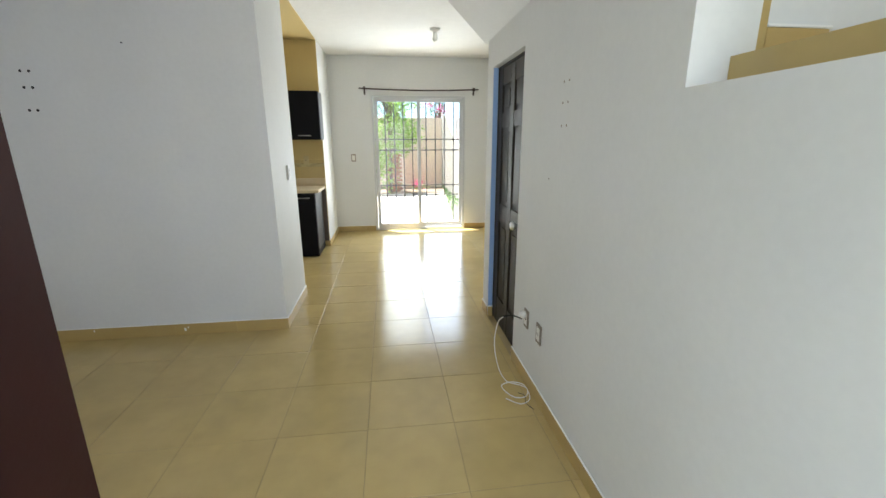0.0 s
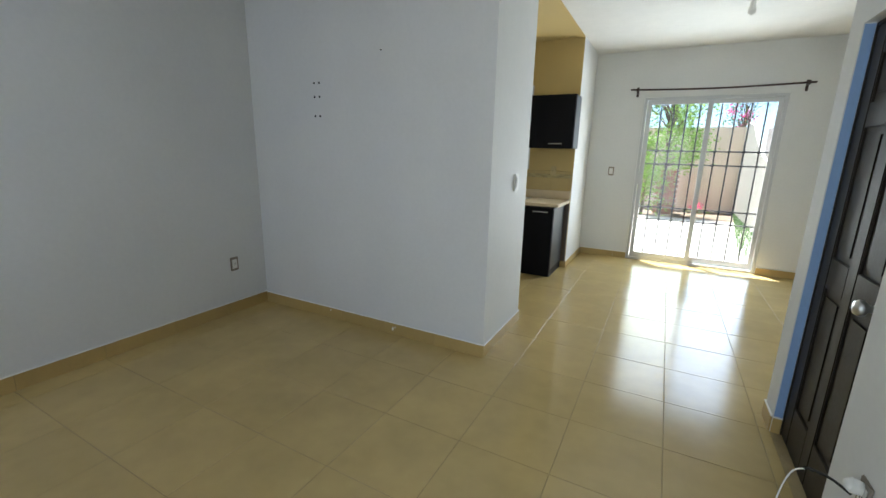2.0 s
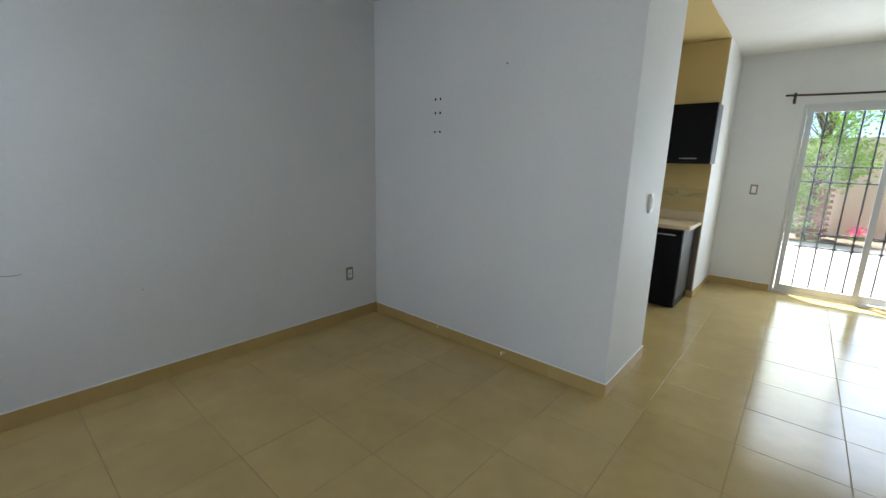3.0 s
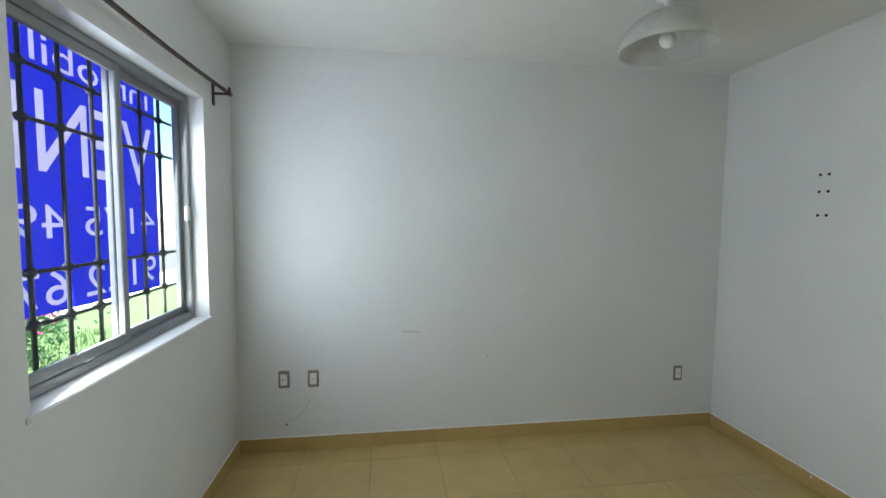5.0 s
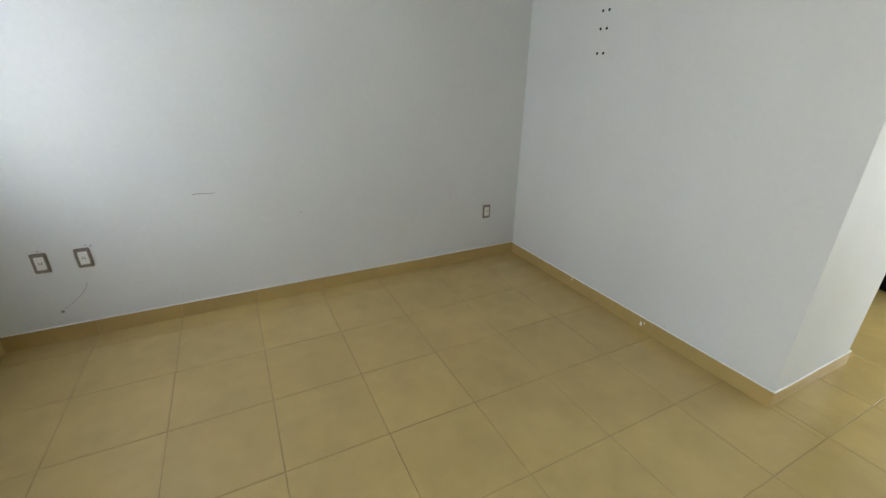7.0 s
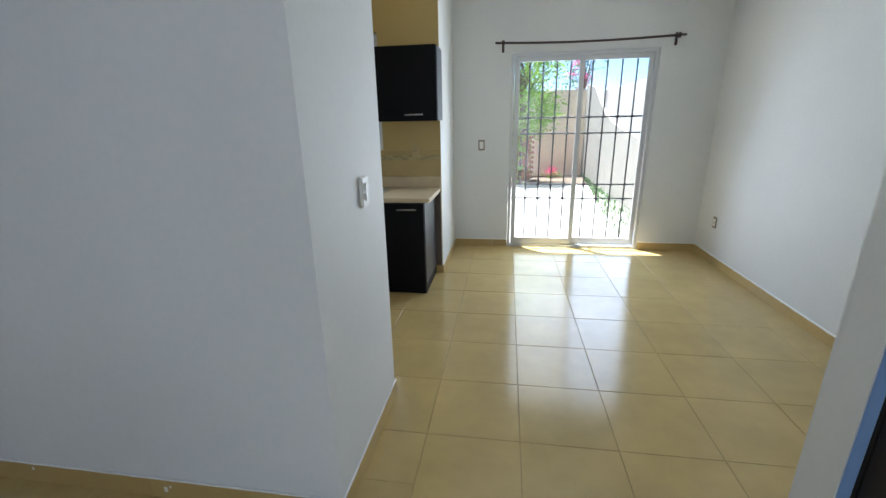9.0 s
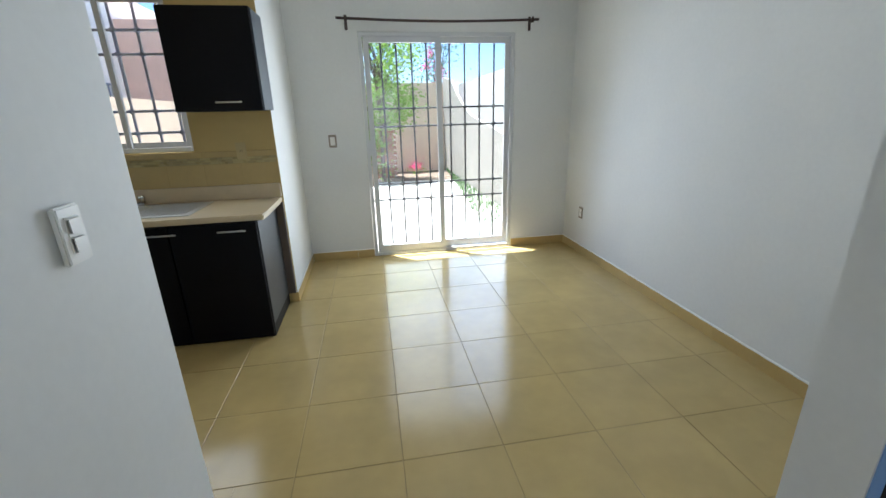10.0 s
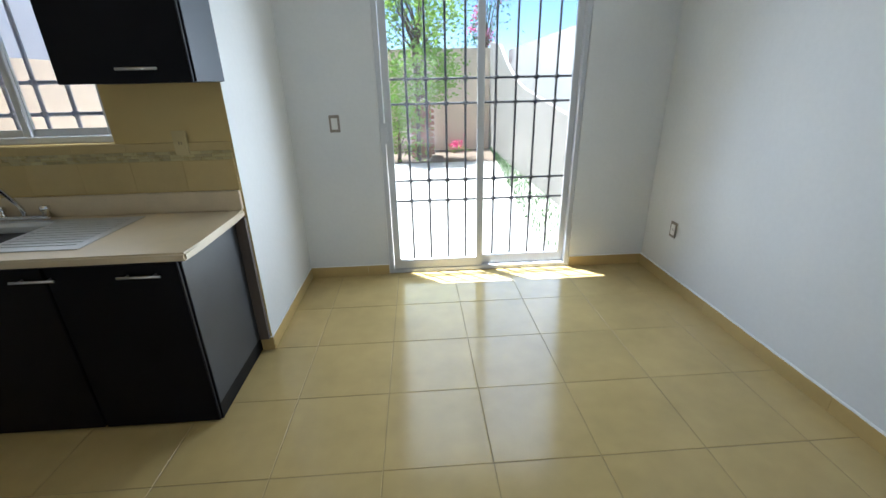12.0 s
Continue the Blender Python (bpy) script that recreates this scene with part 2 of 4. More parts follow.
def setting(name, bm, mats, label, category):
    return tagged(part(name, bm, mats), label, category, kind="structure")


def solid(spans, holes=()):
    """A block given by three spans, cut by block-shaped holes; only outer faces are made."""
    cuts = [sorted({*spans[k], *(h[k][e] for h in holes for e in (0, 1) if spans[k][0] < h[k][e] < spans[k][1])}) for k in range(3)]
    nx, ny, nz = (len(c) - 1 for c in cuts)

    def full(i, j, k):
        if not (0 <= i < nx and 0 <= j < ny and 0 <= k < nz):
            return False
        c = [(cuts[a][n] + cuts[a][n + 1]) / 2 for a, n in enumerate((i, j, k))]
        return not any(all(h[a][0] < c[a] < h[a][1] for a in range(3)) for h in holes)

    bm, got = bmesh.new(), {}

    def vert(i, j, k):
        if (i, j, k) not in got:
            got[i, j, k] = bm.verts.new((cuts[0][i], cuts[1][j], cuts[2][k]))
        return got[i, j, k]

    for i in range(nx):
        for j in range(ny):
            for k in range(nz):
                if not full(i, j, k):
                    continue
                for d, quad in (((-1, 0, 0), ((0, 0, 0), (0, 0, 1), (0, 1, 1), (0, 1, 0))), ((1, 0, 0), ((1, 0, 0), (1, 1, 0), (1, 1, 1), (1, 0, 1))),
                                ((0, -1, 0), ((0, 0, 0), (1, 0, 0), (1, 0, 1), (0, 0, 1))), ((0, 1, 0), ((0, 1, 0), (0, 1, 1), (1, 1, 1), (1, 1, 0))),
                                ((0, 0, -1), ((0, 0, 0), (0, 1, 0), (1, 1, 0), (1, 0, 0))), ((0, 0, 1), ((0, 0, 1), (1, 0, 1), (1, 1, 1), (0, 1, 1)))):
                    if not full(i + d[0], j + d[1], k + d[2]):
                        bm.faces.new([vert(i + a, j + b, k + c) for a, b, c in quad])
    return bm


def worn(bm, *corners, r=0.006):
    """Round the upright edges at the given plan corners."""
    edges = [e for e in bm.edges if any(all(abs(v.co.x - x) < 1e-4 and abs(v.co.y - y) < 1e-4 for v in e.verts) for x, y in corners)]
    bmesh.ops.bevel(bm, geom=edges, offset=r, segments=2, affect="EDGES", clamp_overlap=True)
    return bm


# ---- structure ----
XL, YF, YB, XP, YP, XR, YW = -2.256, 0.26, 3.81, -0.065, 4.59, 1.57, 4.0
XD, YD, YK, XS, ZC = 2.658, 7.53, 6.55, -0.085, 2.71
WIN = ((-1.85, -0.66), (-1, 1), (1.04, 2.25))
FRONT_DOOR = ((0.45, 1.35), (-1, 1), (-1, 2.1))
SLIDE = ((0.548, 2.037), (7, 8), (-1, 2.142))
KWIN = ((-1.50, -0.635), (6, 7), (1.21, 2.22))

setting("wall_front", solid(((XL - 0.12, XD + 0.12), (0.11, YF), (-0.15, 5.0)), (WIN, FRONT_DOOR, ((1.8, 2.55), (-1, 1), (3.2, 4.5)))), WALL, "white painted front wall with a window and an open doorway", "wall")
wall_left = setting("wall_left", solid(((XL - 0.12, XL), (YF, YK), (-0.15, ZC + 0.15))), WALL, "plain white painted plaster side wall with light scuffs", "wall")
wall_living = setting("wall_living_back", solid(((XL, XP), (YB, YB + 0.12), (-0.15, ZC))), WALL, "white painted wall with small screw holes", "wall")
setting("wall_pier", worn(solid(((XP - 0.12, XP), (YB + 0.12, YP), (-0.15, ZC))), (XP, YP), (XP - 0.12, YP)), WALL, "white wall return between living room and kitchen", "wall")
wall_hall = setting("wall_hall", solid(((XR, XR + 0.12), (YF, YW), (-0.15, ZC)), (((0, 3), (3.11, 3.84), (-1, 1.97)), ((0, 3), (0, 1.72), (1.58, 4)))), WALL, "white hall wall with a door recess and stair opening", "wall")
# thin liner whose blue stands in for light falling on the jamb
setting("door_jamb", box(XR + 0.004, XR + 0.040, 3.8365, 3.8395, 0.002, 1.966), JAMBBLUE, "jamb of the hall door recess, bluish light put into its colour", "trim")
setting("wall_under_stair", solid(((XR + 0.12, XD), (YW - 0.12, YW), (-0.15, ZC))), WALL, "white wall closing the space under the stairs", "wall")
setting("wall_dining_side", solid(((XD, XD + 0.12), (YF, YD + 0.15), (-0.15, 5.0))), WALL, "plain white painted dining room side wall", "wall")
setting("wall_far", solid(((XS - 0.12, XD), (YD, YD + 0.15), (-0.15, ZC + 0.15)), (SLIDE,)), WALL, "white wall around the sliding patio door", "wall")
setting("wall_stub", solid(((XS - 0.12, XS), (YK + 0.15, YD), (-0.15, ZC + 0.15))), WALL, "short white wall beside the kitchen", "wall")
bm = solid(((XL - 0.12, XS), (YK, YK + 0.15), (-0.15, ZC + 0.15)), (KWIN,))
bm.normal_update()
for f in bm.faces:
    if f.normal.y < -0.5 or (f.normal.x ** 2 < 0.1 and f.normal.y < 0.5):
        f.material_index = 1
    if f.normal.x > 0.5 and f.calc_center_median().x > XS - 0.01:
        f.material_index = 0
setting("wall_kitchen", bm, (WALL, CREAM), "cream painted kitchen wall with a barred window", "wall")
setting("ceiling", solid(((XL, XD), (YF, YD), (ZC, ZC + 0.15)), (((XR + 0.12, 3), (0, 1.9), (2, 4)),)), CEIL, "white textured plaster ceiling", "ceiling")
setting("ceiling_kitchen", box(XL + 0.002, XS, YB + 0.122, YK - 0.002, ZC - 0.012, ZC - 0.001), CREAM, "cream painted kitchen ceiling", "ceiling")
# sloping underside of the upper stair flight
bm = bmesh.new()
prof = ((XR, 2.18), (XR, ZC - 0.001), (1.03, ZC - 0.001))
for y in (1.95, 4.10):
    [bm.verts.new((x, y, z)) for x, z in prof]
v = list(bm.verts)
bm.faces.new(v[:3]), bm.faces.new(v[3:])
for a, b in ((0, 1), (1, 2), (2, 0)):
    bm.faces.new((v[a], v[b], v[b + 3], v[a + 3]))
add_box(bm, XR, XR + 0.12, YW, 4.10, 2.18, ZC - 0.001)
setting("stair_soffit", bm, WALL, "sloping white plaster underside of the stairs", "stair soffit")
# stair well behind the hall wall
setting("stair_landing", solid(((XR + 0.12, XD), (YF, 1.72), (1.50, 1.66))), TILE, "beige tiled stair landing", "landing")
setting("wall_stair_end", solid(((XR + 0.12, 1.76), (1.72, 1.84), (1.50, ZC))), WALL, "white wall end beside the stair landing", "wall")
setting("wall_stair_close", solid(((1.76, XD), (1.745, 1.84), (1.50, 5.0))), WALL, "white wall at the end of the stair landing", "wall")
setting("trim_stair", box(1.795, 1.99, 1.733, 1.744, 1.662, 1.738, 0.002), BASE, "beige tile trim along the stair landing", "baseboard")
setting("trim_stair_edge", box(1.762, 1.795, 1.731, 1.744, 1.662, 2.06, 0.002), BASE, "beige tile trim up the stair edge", "baseboard")
setting("trim_bead", box(1.797, 1.998, 1.732, 1.744, 1.7385, 1.747, 0.002), SEAL, "white painted bead above the stair trim", "trim")
# unseen upper stairwell, added to enclose that window's light
setting("wall_stair_upper", solid(((XR, XR + 0.12), (YF, 1.9), (ZC + 0.15, 5.0))), WALL, "white upper stairwell wall", "wall")
setting("wall_stair_back", solid(((XR, XD), (1.9, 2.02), (ZC + 0.15, 5.0))), WALL, "white upper stairwell end wall", "wall")
setting("roof_stair", solid(((XR, XD + 0.12), (0.11, 2.02), (5.0, 5.12))), CEIL, "flat roof above the stairwell", "roof")
floor = setting("floor", solid(((XL - 0.12, XD + 0.12), (0.11, YD + 0.15), (-0.15, -0.002))), GROUT, "beige grout bed under large glossy square tiles", "floor")


# ---- doors and windows ----
def panel_door():
    """Dark six-panel door in the hall, closed, set back in its opening."""
    d = holder("door_hall", (1.62, 3.495, 0), "closed dark-stained six-panel wooden door in a plaster recess", "door", kind="structure")
    x0, x1, y0, y1, z1 = 1.615, 1.650, 3.125, 3.825, 1.95
    st, mid = 0.10, 0.09
    ym = (y0 + y1) / 2
    rails = ((0.004, 0.22), (0.84, 0.98), (1.54, 1.64), (z1 - 0.12, z1))
    leaf = part("door_leaf", box(x0 + 0.016, x1, y0 + 0.001, y1 - 0.001, 0.005, z1 - 0.001), DOORWOOD, d)
    for a, b in ((y0, y0 + st), (ym - mid / 2, ym + mid / 2), (y1 - st, y1)):
        part("stile", box(x0, x0 + 0.015, a, b, 0.004, z1, 0.004), DOORWOOD, leaf)
    for a, b in rails:
        for c, e in ((y0 + st, ym - mid / 2), (ym + mid / 2, y1 - st)):
            part("rail", box(x0 + 0.001, x0 + 0.015, c, e, a, b, 0.003), DOORWOOD, leaf)
    for (a0, a1), (b0, b1) in zip(rails, rails[1:]):
        for c0, c1 in ((y0 + st, ym - mid / 2), (ym + mid / 2, y1 - st)):
            bm = box(x0 + 0.012, x0 + 0.0155, c0, c1, a1, b0)
            add_box(bm, x0 + 0.005, x0 + 0.014, c0 + 0.03, c1 - 0.03, a1 + 0.03, b0 - 0.03, 0.005)
            part("door_panel", bm, DOORWOOD, leaf)
    for a, b, lo, hi in ((y0 - 0.014, y0 - 0.001, 0, 1.968), (y1 + 0.001, y1 + 0.014, 0, 1.968), (y0 - 0.001, y1 + 0.001, z1 + 0.003, 1.968)):
        part("frame_bar", box(1.611, 1.650, a, b, lo, hi, 0.002), DOORWOOD, d)
    bm = bmesh.new()
    m = Matrix.Translation((x0, y0 + 0.06, 0.91)) @ Matrix.Rotation(-math.pi / 2, 4, "Y")
    add_lathe(bm, ((0.0, 0.0), (0.032, 0.0), (0.032, 0.008), (0.014, 0.012), (0.012, 0.03), (0.026, 0.042), (0.029, 0.056), (0.022, 0.068), (0.0, 0.072)), (0, 0, 0), 20)
    bmesh.ops.transform(bm, matrix=m, verts=bm.verts)
    part("door_knob", bm, STEEL, d, "round brushed steel knob", True)
    return d


panel_door()
fd = holder("front_door", (0.43, YF, 0), "dark brown wooden front door standing open into the room", "door", kind="structure")
leaf = part("door_leaf", box(0.397, 0.440, 0.285, 1.06, 0.008, 2.06, 0.004), BROWNDOOR, fd)
for a, b in ((0.15, 0.95), (1.15, 1.9)):
    part("door_panel", box(0.438, 0.446, 0.39, 0.955, a, b, 0.003), BROWNDOOR, leaf)
bm = box(0.3885, 0.3965, 0.98, 1.02, 0.9, 1.1, 0.003)
add_rod(bm, (0.392, 1.0, 1.03), (0.352, 1.0, 1.03), 0.009)
add_rod(bm, (0.357, 1.005, 1.03), (0.357, 0.89, 1.03), 0.009)
part("door_handle", bm, STEEL, leaf, "steel lever handle")


def pane(name, bm, parent, mat=CLEANGLASS):
    ob = part(name, bm, mat, parent)
    ob.visible_shadow = False
    return ob


def frame_bars(x0, x1, y0, y1, z0, z1, w, bevel=0.003, foot=None, head=None):
    """Four bars round a rectangle."""
    foot, head = foot or w, head or w
    bm = box(x0, x0 + w, y0, y1, z0, z1, bevel)
    add_box(bm, x1 - w, x1, y0, y1, z0, z1, bevel)
    add_box(bm, x0 + w, x1 - w, y0 + 0.001, y1 - 0.001, z0, z0 + foot, bevel)
    add_box(bm, x0 + w, x1 - w, y0 + 0.001, y1 - 0.001, z1 - head, z1, bevel)
    return bm


def grille(name, at, x0, x1, z0, z1, y, xs, zs, label, r=0.0065, flip=1, mat=IRON):
    """A wrought grille: round uprights, flat cross bars, knots where they meet."""
    g = holder(name, at, label, "window bars")
    for x in xs:
        part("upright_bar", add_rod(bmesh.new(), (x, y, z0), (x, y, z1), r, sides=8), mat, g, smooth=True)
    for z in zs:
        part("cross_bar", add_rod(bmesh.new(), (x0, y + flip * 0.004, z), (x1, y + flip * 0.004, z), r * 0.95, sides=8), mat, g, smooth=True)
    for x in xs:
        for z in zs:
            bm = bmesh.new()
            bmesh.ops.create_icosphere(bm, subdivisions=1, radius=0.024, matrix=Matrix.Translation((x, y, z)) @ Matrix.Diagonal((1, 0.7, 1, 1)))
            part("knot", bm, mat, g, smooth=True)
    return g


# sliding patio door
sd = holder("door_patio", (1.31, YD + 0.07, 0), "white aluminium sliding glass patio door, closed", "door", kind="structure")
part("door_frame", frame_bars(0.550, 2.035, 7.535, 7.625, 0.002, 2.140, 0.034, foot=0.03), ALU, sd)
for x0, x1, y0, y1 in ((0.590, 1.312, 7.545, 7.577), (1.268, 2.008, 7.583, 7.615)):
    sash = part("sliding_sash", frame_bars(x0, x1, y0, y1, 0.034, 2.104, 0.05, foot=0.075, head=0.05), ALU, sd)
    pane("pane", box(x0 + 0.048, x1 - 0.048, (y0 + y1) / 2 - 0.003, (y0 + y1) / 2 + 0.003, 0.105, 2.056), sash, GLASS)
bm = box(0.578, 0.616, 7.530, 7.546, 1.04, 1.19, 0.005)
add_box(bm, 0.588, 0.606, 7.508, 7.531, 1.07, 1.16, 0.005)
part("door_latch", bm, ALU, sd, "small aluminium latch")
xs = [0.60, 1.305, 2.015] + [0.752 + 0.1465 * k for k in range(4)] + [1.42 + 0.152 * k for k in range(4)]
grille("door_grille", (1.31, 7.72, 0), 0.57, 2.03, 0.03, 2.12, 7.70, xs, (0.562, 0.728, 1.307, 1.48, 2.08), "black wrought-iron grille outside the patio door", 0.0088)

# living room window
w1 = holder("window_1", (-1.255, 0.2, 1.04), "white aluminium sliding window in a deep plaster opening", "window", kind="structure")
part("window_frame", frame_bars(-1.848, -0.662, 0.125, 0.185, 1.042, 2.248, 0.035), ALUSHADE, w1)
for x0, x1, y0, y1 in ((-1.813, -1.235, 0.13, 0.152), (-1.275, -0.697, 0.156, 0.178)):
    sash = part("sliding_sash", frame_bars(x0, x1, y0, y1, 1.078, 2.212, 0.038), ALUSHADE, w1)
    pane("pane", box(x0 + 0.036, x1 - 0.036, (y0 + y1) / 2 - 0.002, (y0 + y1) / 2 + 0.002, 1.112, 2.178), sash)
part("window_latch", box(-1.81, -1.775, 0.178, 0.195, 1.58, 1.66, 0.004), WHITE, w1, "white latch")
part("window_sill", box(-1.87, -0.64, 0.187, 0.272, 1.020, 1.041, 0.004), WALL, w1, "white plastered sill")
xs = [-1.76 + 0.166 * k for k in range(7)]
grille("window_grille", (-1.255, 0.07, 1.04), -1.87, -0.64, 1.02, 2.27, 0.075, xs, (1.23, 1.41, 1.92, 2.10), "black wrought-iron grille outside the living room window", 0.008)

# kitchen window
w2 = holder("window_2", (-1.07, 6.65, 1.21), "aluminium sliding kitchen window", "window", kind="structure")
part("window_frame", frame_bars(-1.498, -0.637, 6.60, 6.66, 1.212, 2.218, 0.03), ALU, w2)
for x0, x1, y0, y1 in ((-1.468, -1.045, 6.605, 6.626), (-1.085, -0.667, 6.631, 6.652)):
    sash = part("sliding_sash", frame_bars(x0, x1, y0, y1, 1.244, 2.186, 0.034), ALU, w2)
    pane("pane", box(x0 + 0.032, x1 - 0.032, (y0 + y1) / 2 - 0.002, (y0 + y1) / 2 + 0.002, 1.276, 2.154), sash)
xs = [-1.355 + 0.15 * k for k in range(5)]
grille("kitchen_grille", (-1.07, 6.75, 1.21), -1.52, -0.62, 1.19, 2.24, 6.74, xs, (1.34, 1.49, 1.86, 2.01), "pale grey iron grille outside the kitchen window", 0.010, mat=GREYIRON)


# ---- curtain rods ----
def curtain_rod(at, x0, x1, y, z, brackets, sag, wall_y, label):
    g = holder("curtain_rod", at, label, "curtain rod")
    n = 14
    pts = [(x0 + (x1 - x0) * k / n, y, z - sag * math.sin(math.pi * k / n) ** 1.0) for k in range(n + 1)]
    part("rod", add_tube(bmesh.new(), pts, 0.011, 10), ROD, g, smooth=True)
    s = 1 if wall_y > y else -1
    for x in brackets:
        bm = box(x - 0.013, x + 0.013, *sorted((wall_y - s * 0.008, wall_y - s * 0.0005)), z - 0.085, z + 0.035, 0.002)
        add_box(bm, x - 0.008, x + 0.008, *sorted((y - s * 0.02, wall_y - s * 0.006)), z - 0.024, z - 0.012, 0.002)
        add_box(bm, x - 0.010, x + 0.010, *sorted((y - s * 0.022, y - s * 0.012)), z - 0.03, z + 0.02, 0.002)
        part("bracket", bm, ROD, g)
    return g


curtain_rod((1.31, YD, 2.2), 0.375, 2.236, 7.455, 2.235, (0.455, 2.17), 0.022, YD, "dark brown curtain rod sagging above the patio door")
curtain_rod((-1.25, YF, 2.35), -2.05, -0.35, 0.335, 2.33, (-1.98, -0.45), 0.02, YF, "dark brown curtain rod above the living room window")


# ---- sockets and switches ----
def plate(name, at, face, label, keys=1, frame_mat=PLATE, size=(0.074, 0.118), insert=WHITE, cat="power outlet", deep=0.009):
    """A wall plate at a point of the wall, facing along the given turn (degrees about z; 0 faces -y)."""
    g = new(name)
    g.empty_display_size = 0.03
    w, h = size
    bm = box(-w / 2, w / 2, -deep, -0.0005, -h / 2, h / 2, 0.004)
    part("cover_plate", bm, frame_mat, g)
    iw, ih = w * 0.30, h * 0.33
    part("insert", box(-iw, iw, -deep - 0.002, 0.001 - deep, -ih, ih, 0.0014), insert, g)
    if cat == "light switch":
        for k in range(keys):
            zz = -ih + 2 * ih * (k + 0.5) / keys
            part("rocker", box(-iw * 0.85, iw * 0.85, -deep - 0.007, -deep - 0.001, zz - ih / keys * 0.85, zz + ih / keys * 0.85, 0.003), insert, g)
    else:
        for sx in (-0.006, 0.006):
            part("slot", box(sx - 0.0015, sx + 0.0015, -deep - 0.0028, -deep - 0.0018, -0.007, 0.007), DARK, g)
    g.matrix_basis = pose(*at, 0, 0, face)
    return tagged(g, label, cat, "wall plates")


plate("power_outlet", (XL, 0.561, 0.505), 90, "bronze-framed white power outlet on a white wall")
plate("power_outlet", (XL, 0.754, 0.505), 90, "bronze-framed white outlet with a dark socket hole")
plate("power_outlet", (XL, 3.50, 0.43), 90, "bronze-framed white power outlet near the room corner")
plate("power_outlet", (XD, 7.16, 0.42), -90, "bronze-framed white power outlet low on the dining wall")
plate("power_outlet", (XR, 2.85, 0.41), -90, "bronze-framed white outlet with a plug in it")
plate("power_outlet", (XR, 2.64, 0.41), -90, "bronze-framed white outlet beside the plugged one")
plate("light_switch", (0.235, YD, 1.195), 0, "bronze-framed white light switch beside the patio door", 1, cat="light switch")
plate("light_switch", (XP, 4.295, 1.195), 90, "white double light switch on the wall return", 2, WHITE, (0.076, 0.125), cat="light switch", deep=0.016)
plate("power_outlet", (-0.32, YK - 0.011, 1.205), 0, "cream power outlet on the kitchen tiles", 1, CREAMPL, (0.07, 0.115), CREAMPL)

# plug and loose cable by the hall outlets
cord = holder("extension_cable", (1.5, 2.85, 0), "white plug with a loose white cable coiled on the floor", "cable")
bm = add_rod(bmesh.new(), (XR - 0.010, 2.855, 0.435), (XR - 0.035, 2.86, 0.437), 0.021, 0.024, 16)
add_rod(bm, (XR - 0.035, 2.86, 0.437), (XR - 0.052, 2.862, 0.438), 0.024, 0.012, 16)
part("plug", bm, WHITE, cord, "round white plug", smooth=True)


def bent(points, steps=10):
    """A smooth line through the points."""
    pts, out = [Vector(p) for p in points], []
    pts = [pts[0]] + pts + [pts[-1]]
    for a, b, c, d in zip(pts, pts[1:], pts[2:], pts[3:]):
        for k in range(steps):
            t = k / steps
            out.append(0.5 * (2 * b + (c - a) * t + (2 * a - 5 * b + 4 * c - d) * t * t + (3 * b - a - 3 * c + d) * t ** 3))
    return out + [pts[-2]]


part("lead", add_tube(bmesh.new(), bent([(XR - 0.03, 2.86, 0.405), (XR - 0.06, 2.92, 0.40), (XR - 0.09, 2.985, 0.375)], 6), 0.0045, 7), DARK, cord, "dark lead with a taped joint", True)
loop = [(XR - 0.09, 2.985, 0.375), (XR - 0.135, 3.0, 0.33), (XR - 0.165, 2.97, 0.20), (XR - 0.155, 2.90, 0.07), (XR - 0.12, 2.83, 0.010), (XR - 0.05, 2.78, 0.006),
        (XR - 0.025, 2.72, 0.016), (XR - 0.05, 2.66, 0.010), (XR - 0.11, 2.66, 0.006), (XR - 0.15, 2.72, 0.005), (XR - 0.16, 2.79, 0.008), (XR - 0.09, 2.80, 0.018),
        (XR - 0.03, 2.75, 0.020), (XR - 0.035, 2.64, 0.007), (XR - 0.10, 2.60, 0.005), (XR - 0.17, 2.66, 0.005)]
part("cable", add_tube(bmesh.new(), bent(loop, 8), 0.0027, 6), WHITE, cord, smooth=True)
part("wire_end", add_tube(bmesh.new(), bent([(XR - 0.085, 2.70, 0.008), (XR - 0.06, 2.66, 0.014), (XR - 0.07, 2.60, 0.008), (XR - 0.045, 2.54, 0.006)], 6), 0.002, 5), DARK, cord, "dark loose wire end", True)
part("taped_joint", add_rod(bmesh.new(), (XR - 0.082, 2.972, 0.38), (XR - 0.105, 2.996, 0.366), 0.006, sides=8), DARK, cord)

# small holes and scuffs in the plaster
bm = bmesh.new()
for x in (-1.542, -1.492):
    for z in (1.89, 1.79, 1.65):
        add_rod(bm, (x, YB + 0.004, z), (x, YB - 0.0015, z), 0.009, sides=10)
add_rod(bm, (-0.91, YB + 0.004, 2.07), (-0.91, YB - 0.010, 2.07), 0.004, sides=8)
part("screw_holes", bm, DARK, wall_living, "dark screw holes left in the plaster")
bm = bmesh.new()
for y in (2.525, 2.47):
    for z in (1.70, 1.61, 1.51):
        add_rod(bm, (XR + 0.004, y, z), (XR - 0.0012, y, z), 0.0055, sides=10)
add_rod(bm, (XR + 0.004, 2.64, 1.26), (XR - 0.001, 2.64, 1.26), 0.005, sides=10)
part("screw_holes", bm, PLATE, wall_hall, "filled screw holes in the plaster")
bm = bmesh.new()
add_tube(bm, [(XL + 0.001, 1.36 + 0.02 * k, 0.812 + 0.003 * math.sin(k)) for k in range(7)], 0.0018, 5)
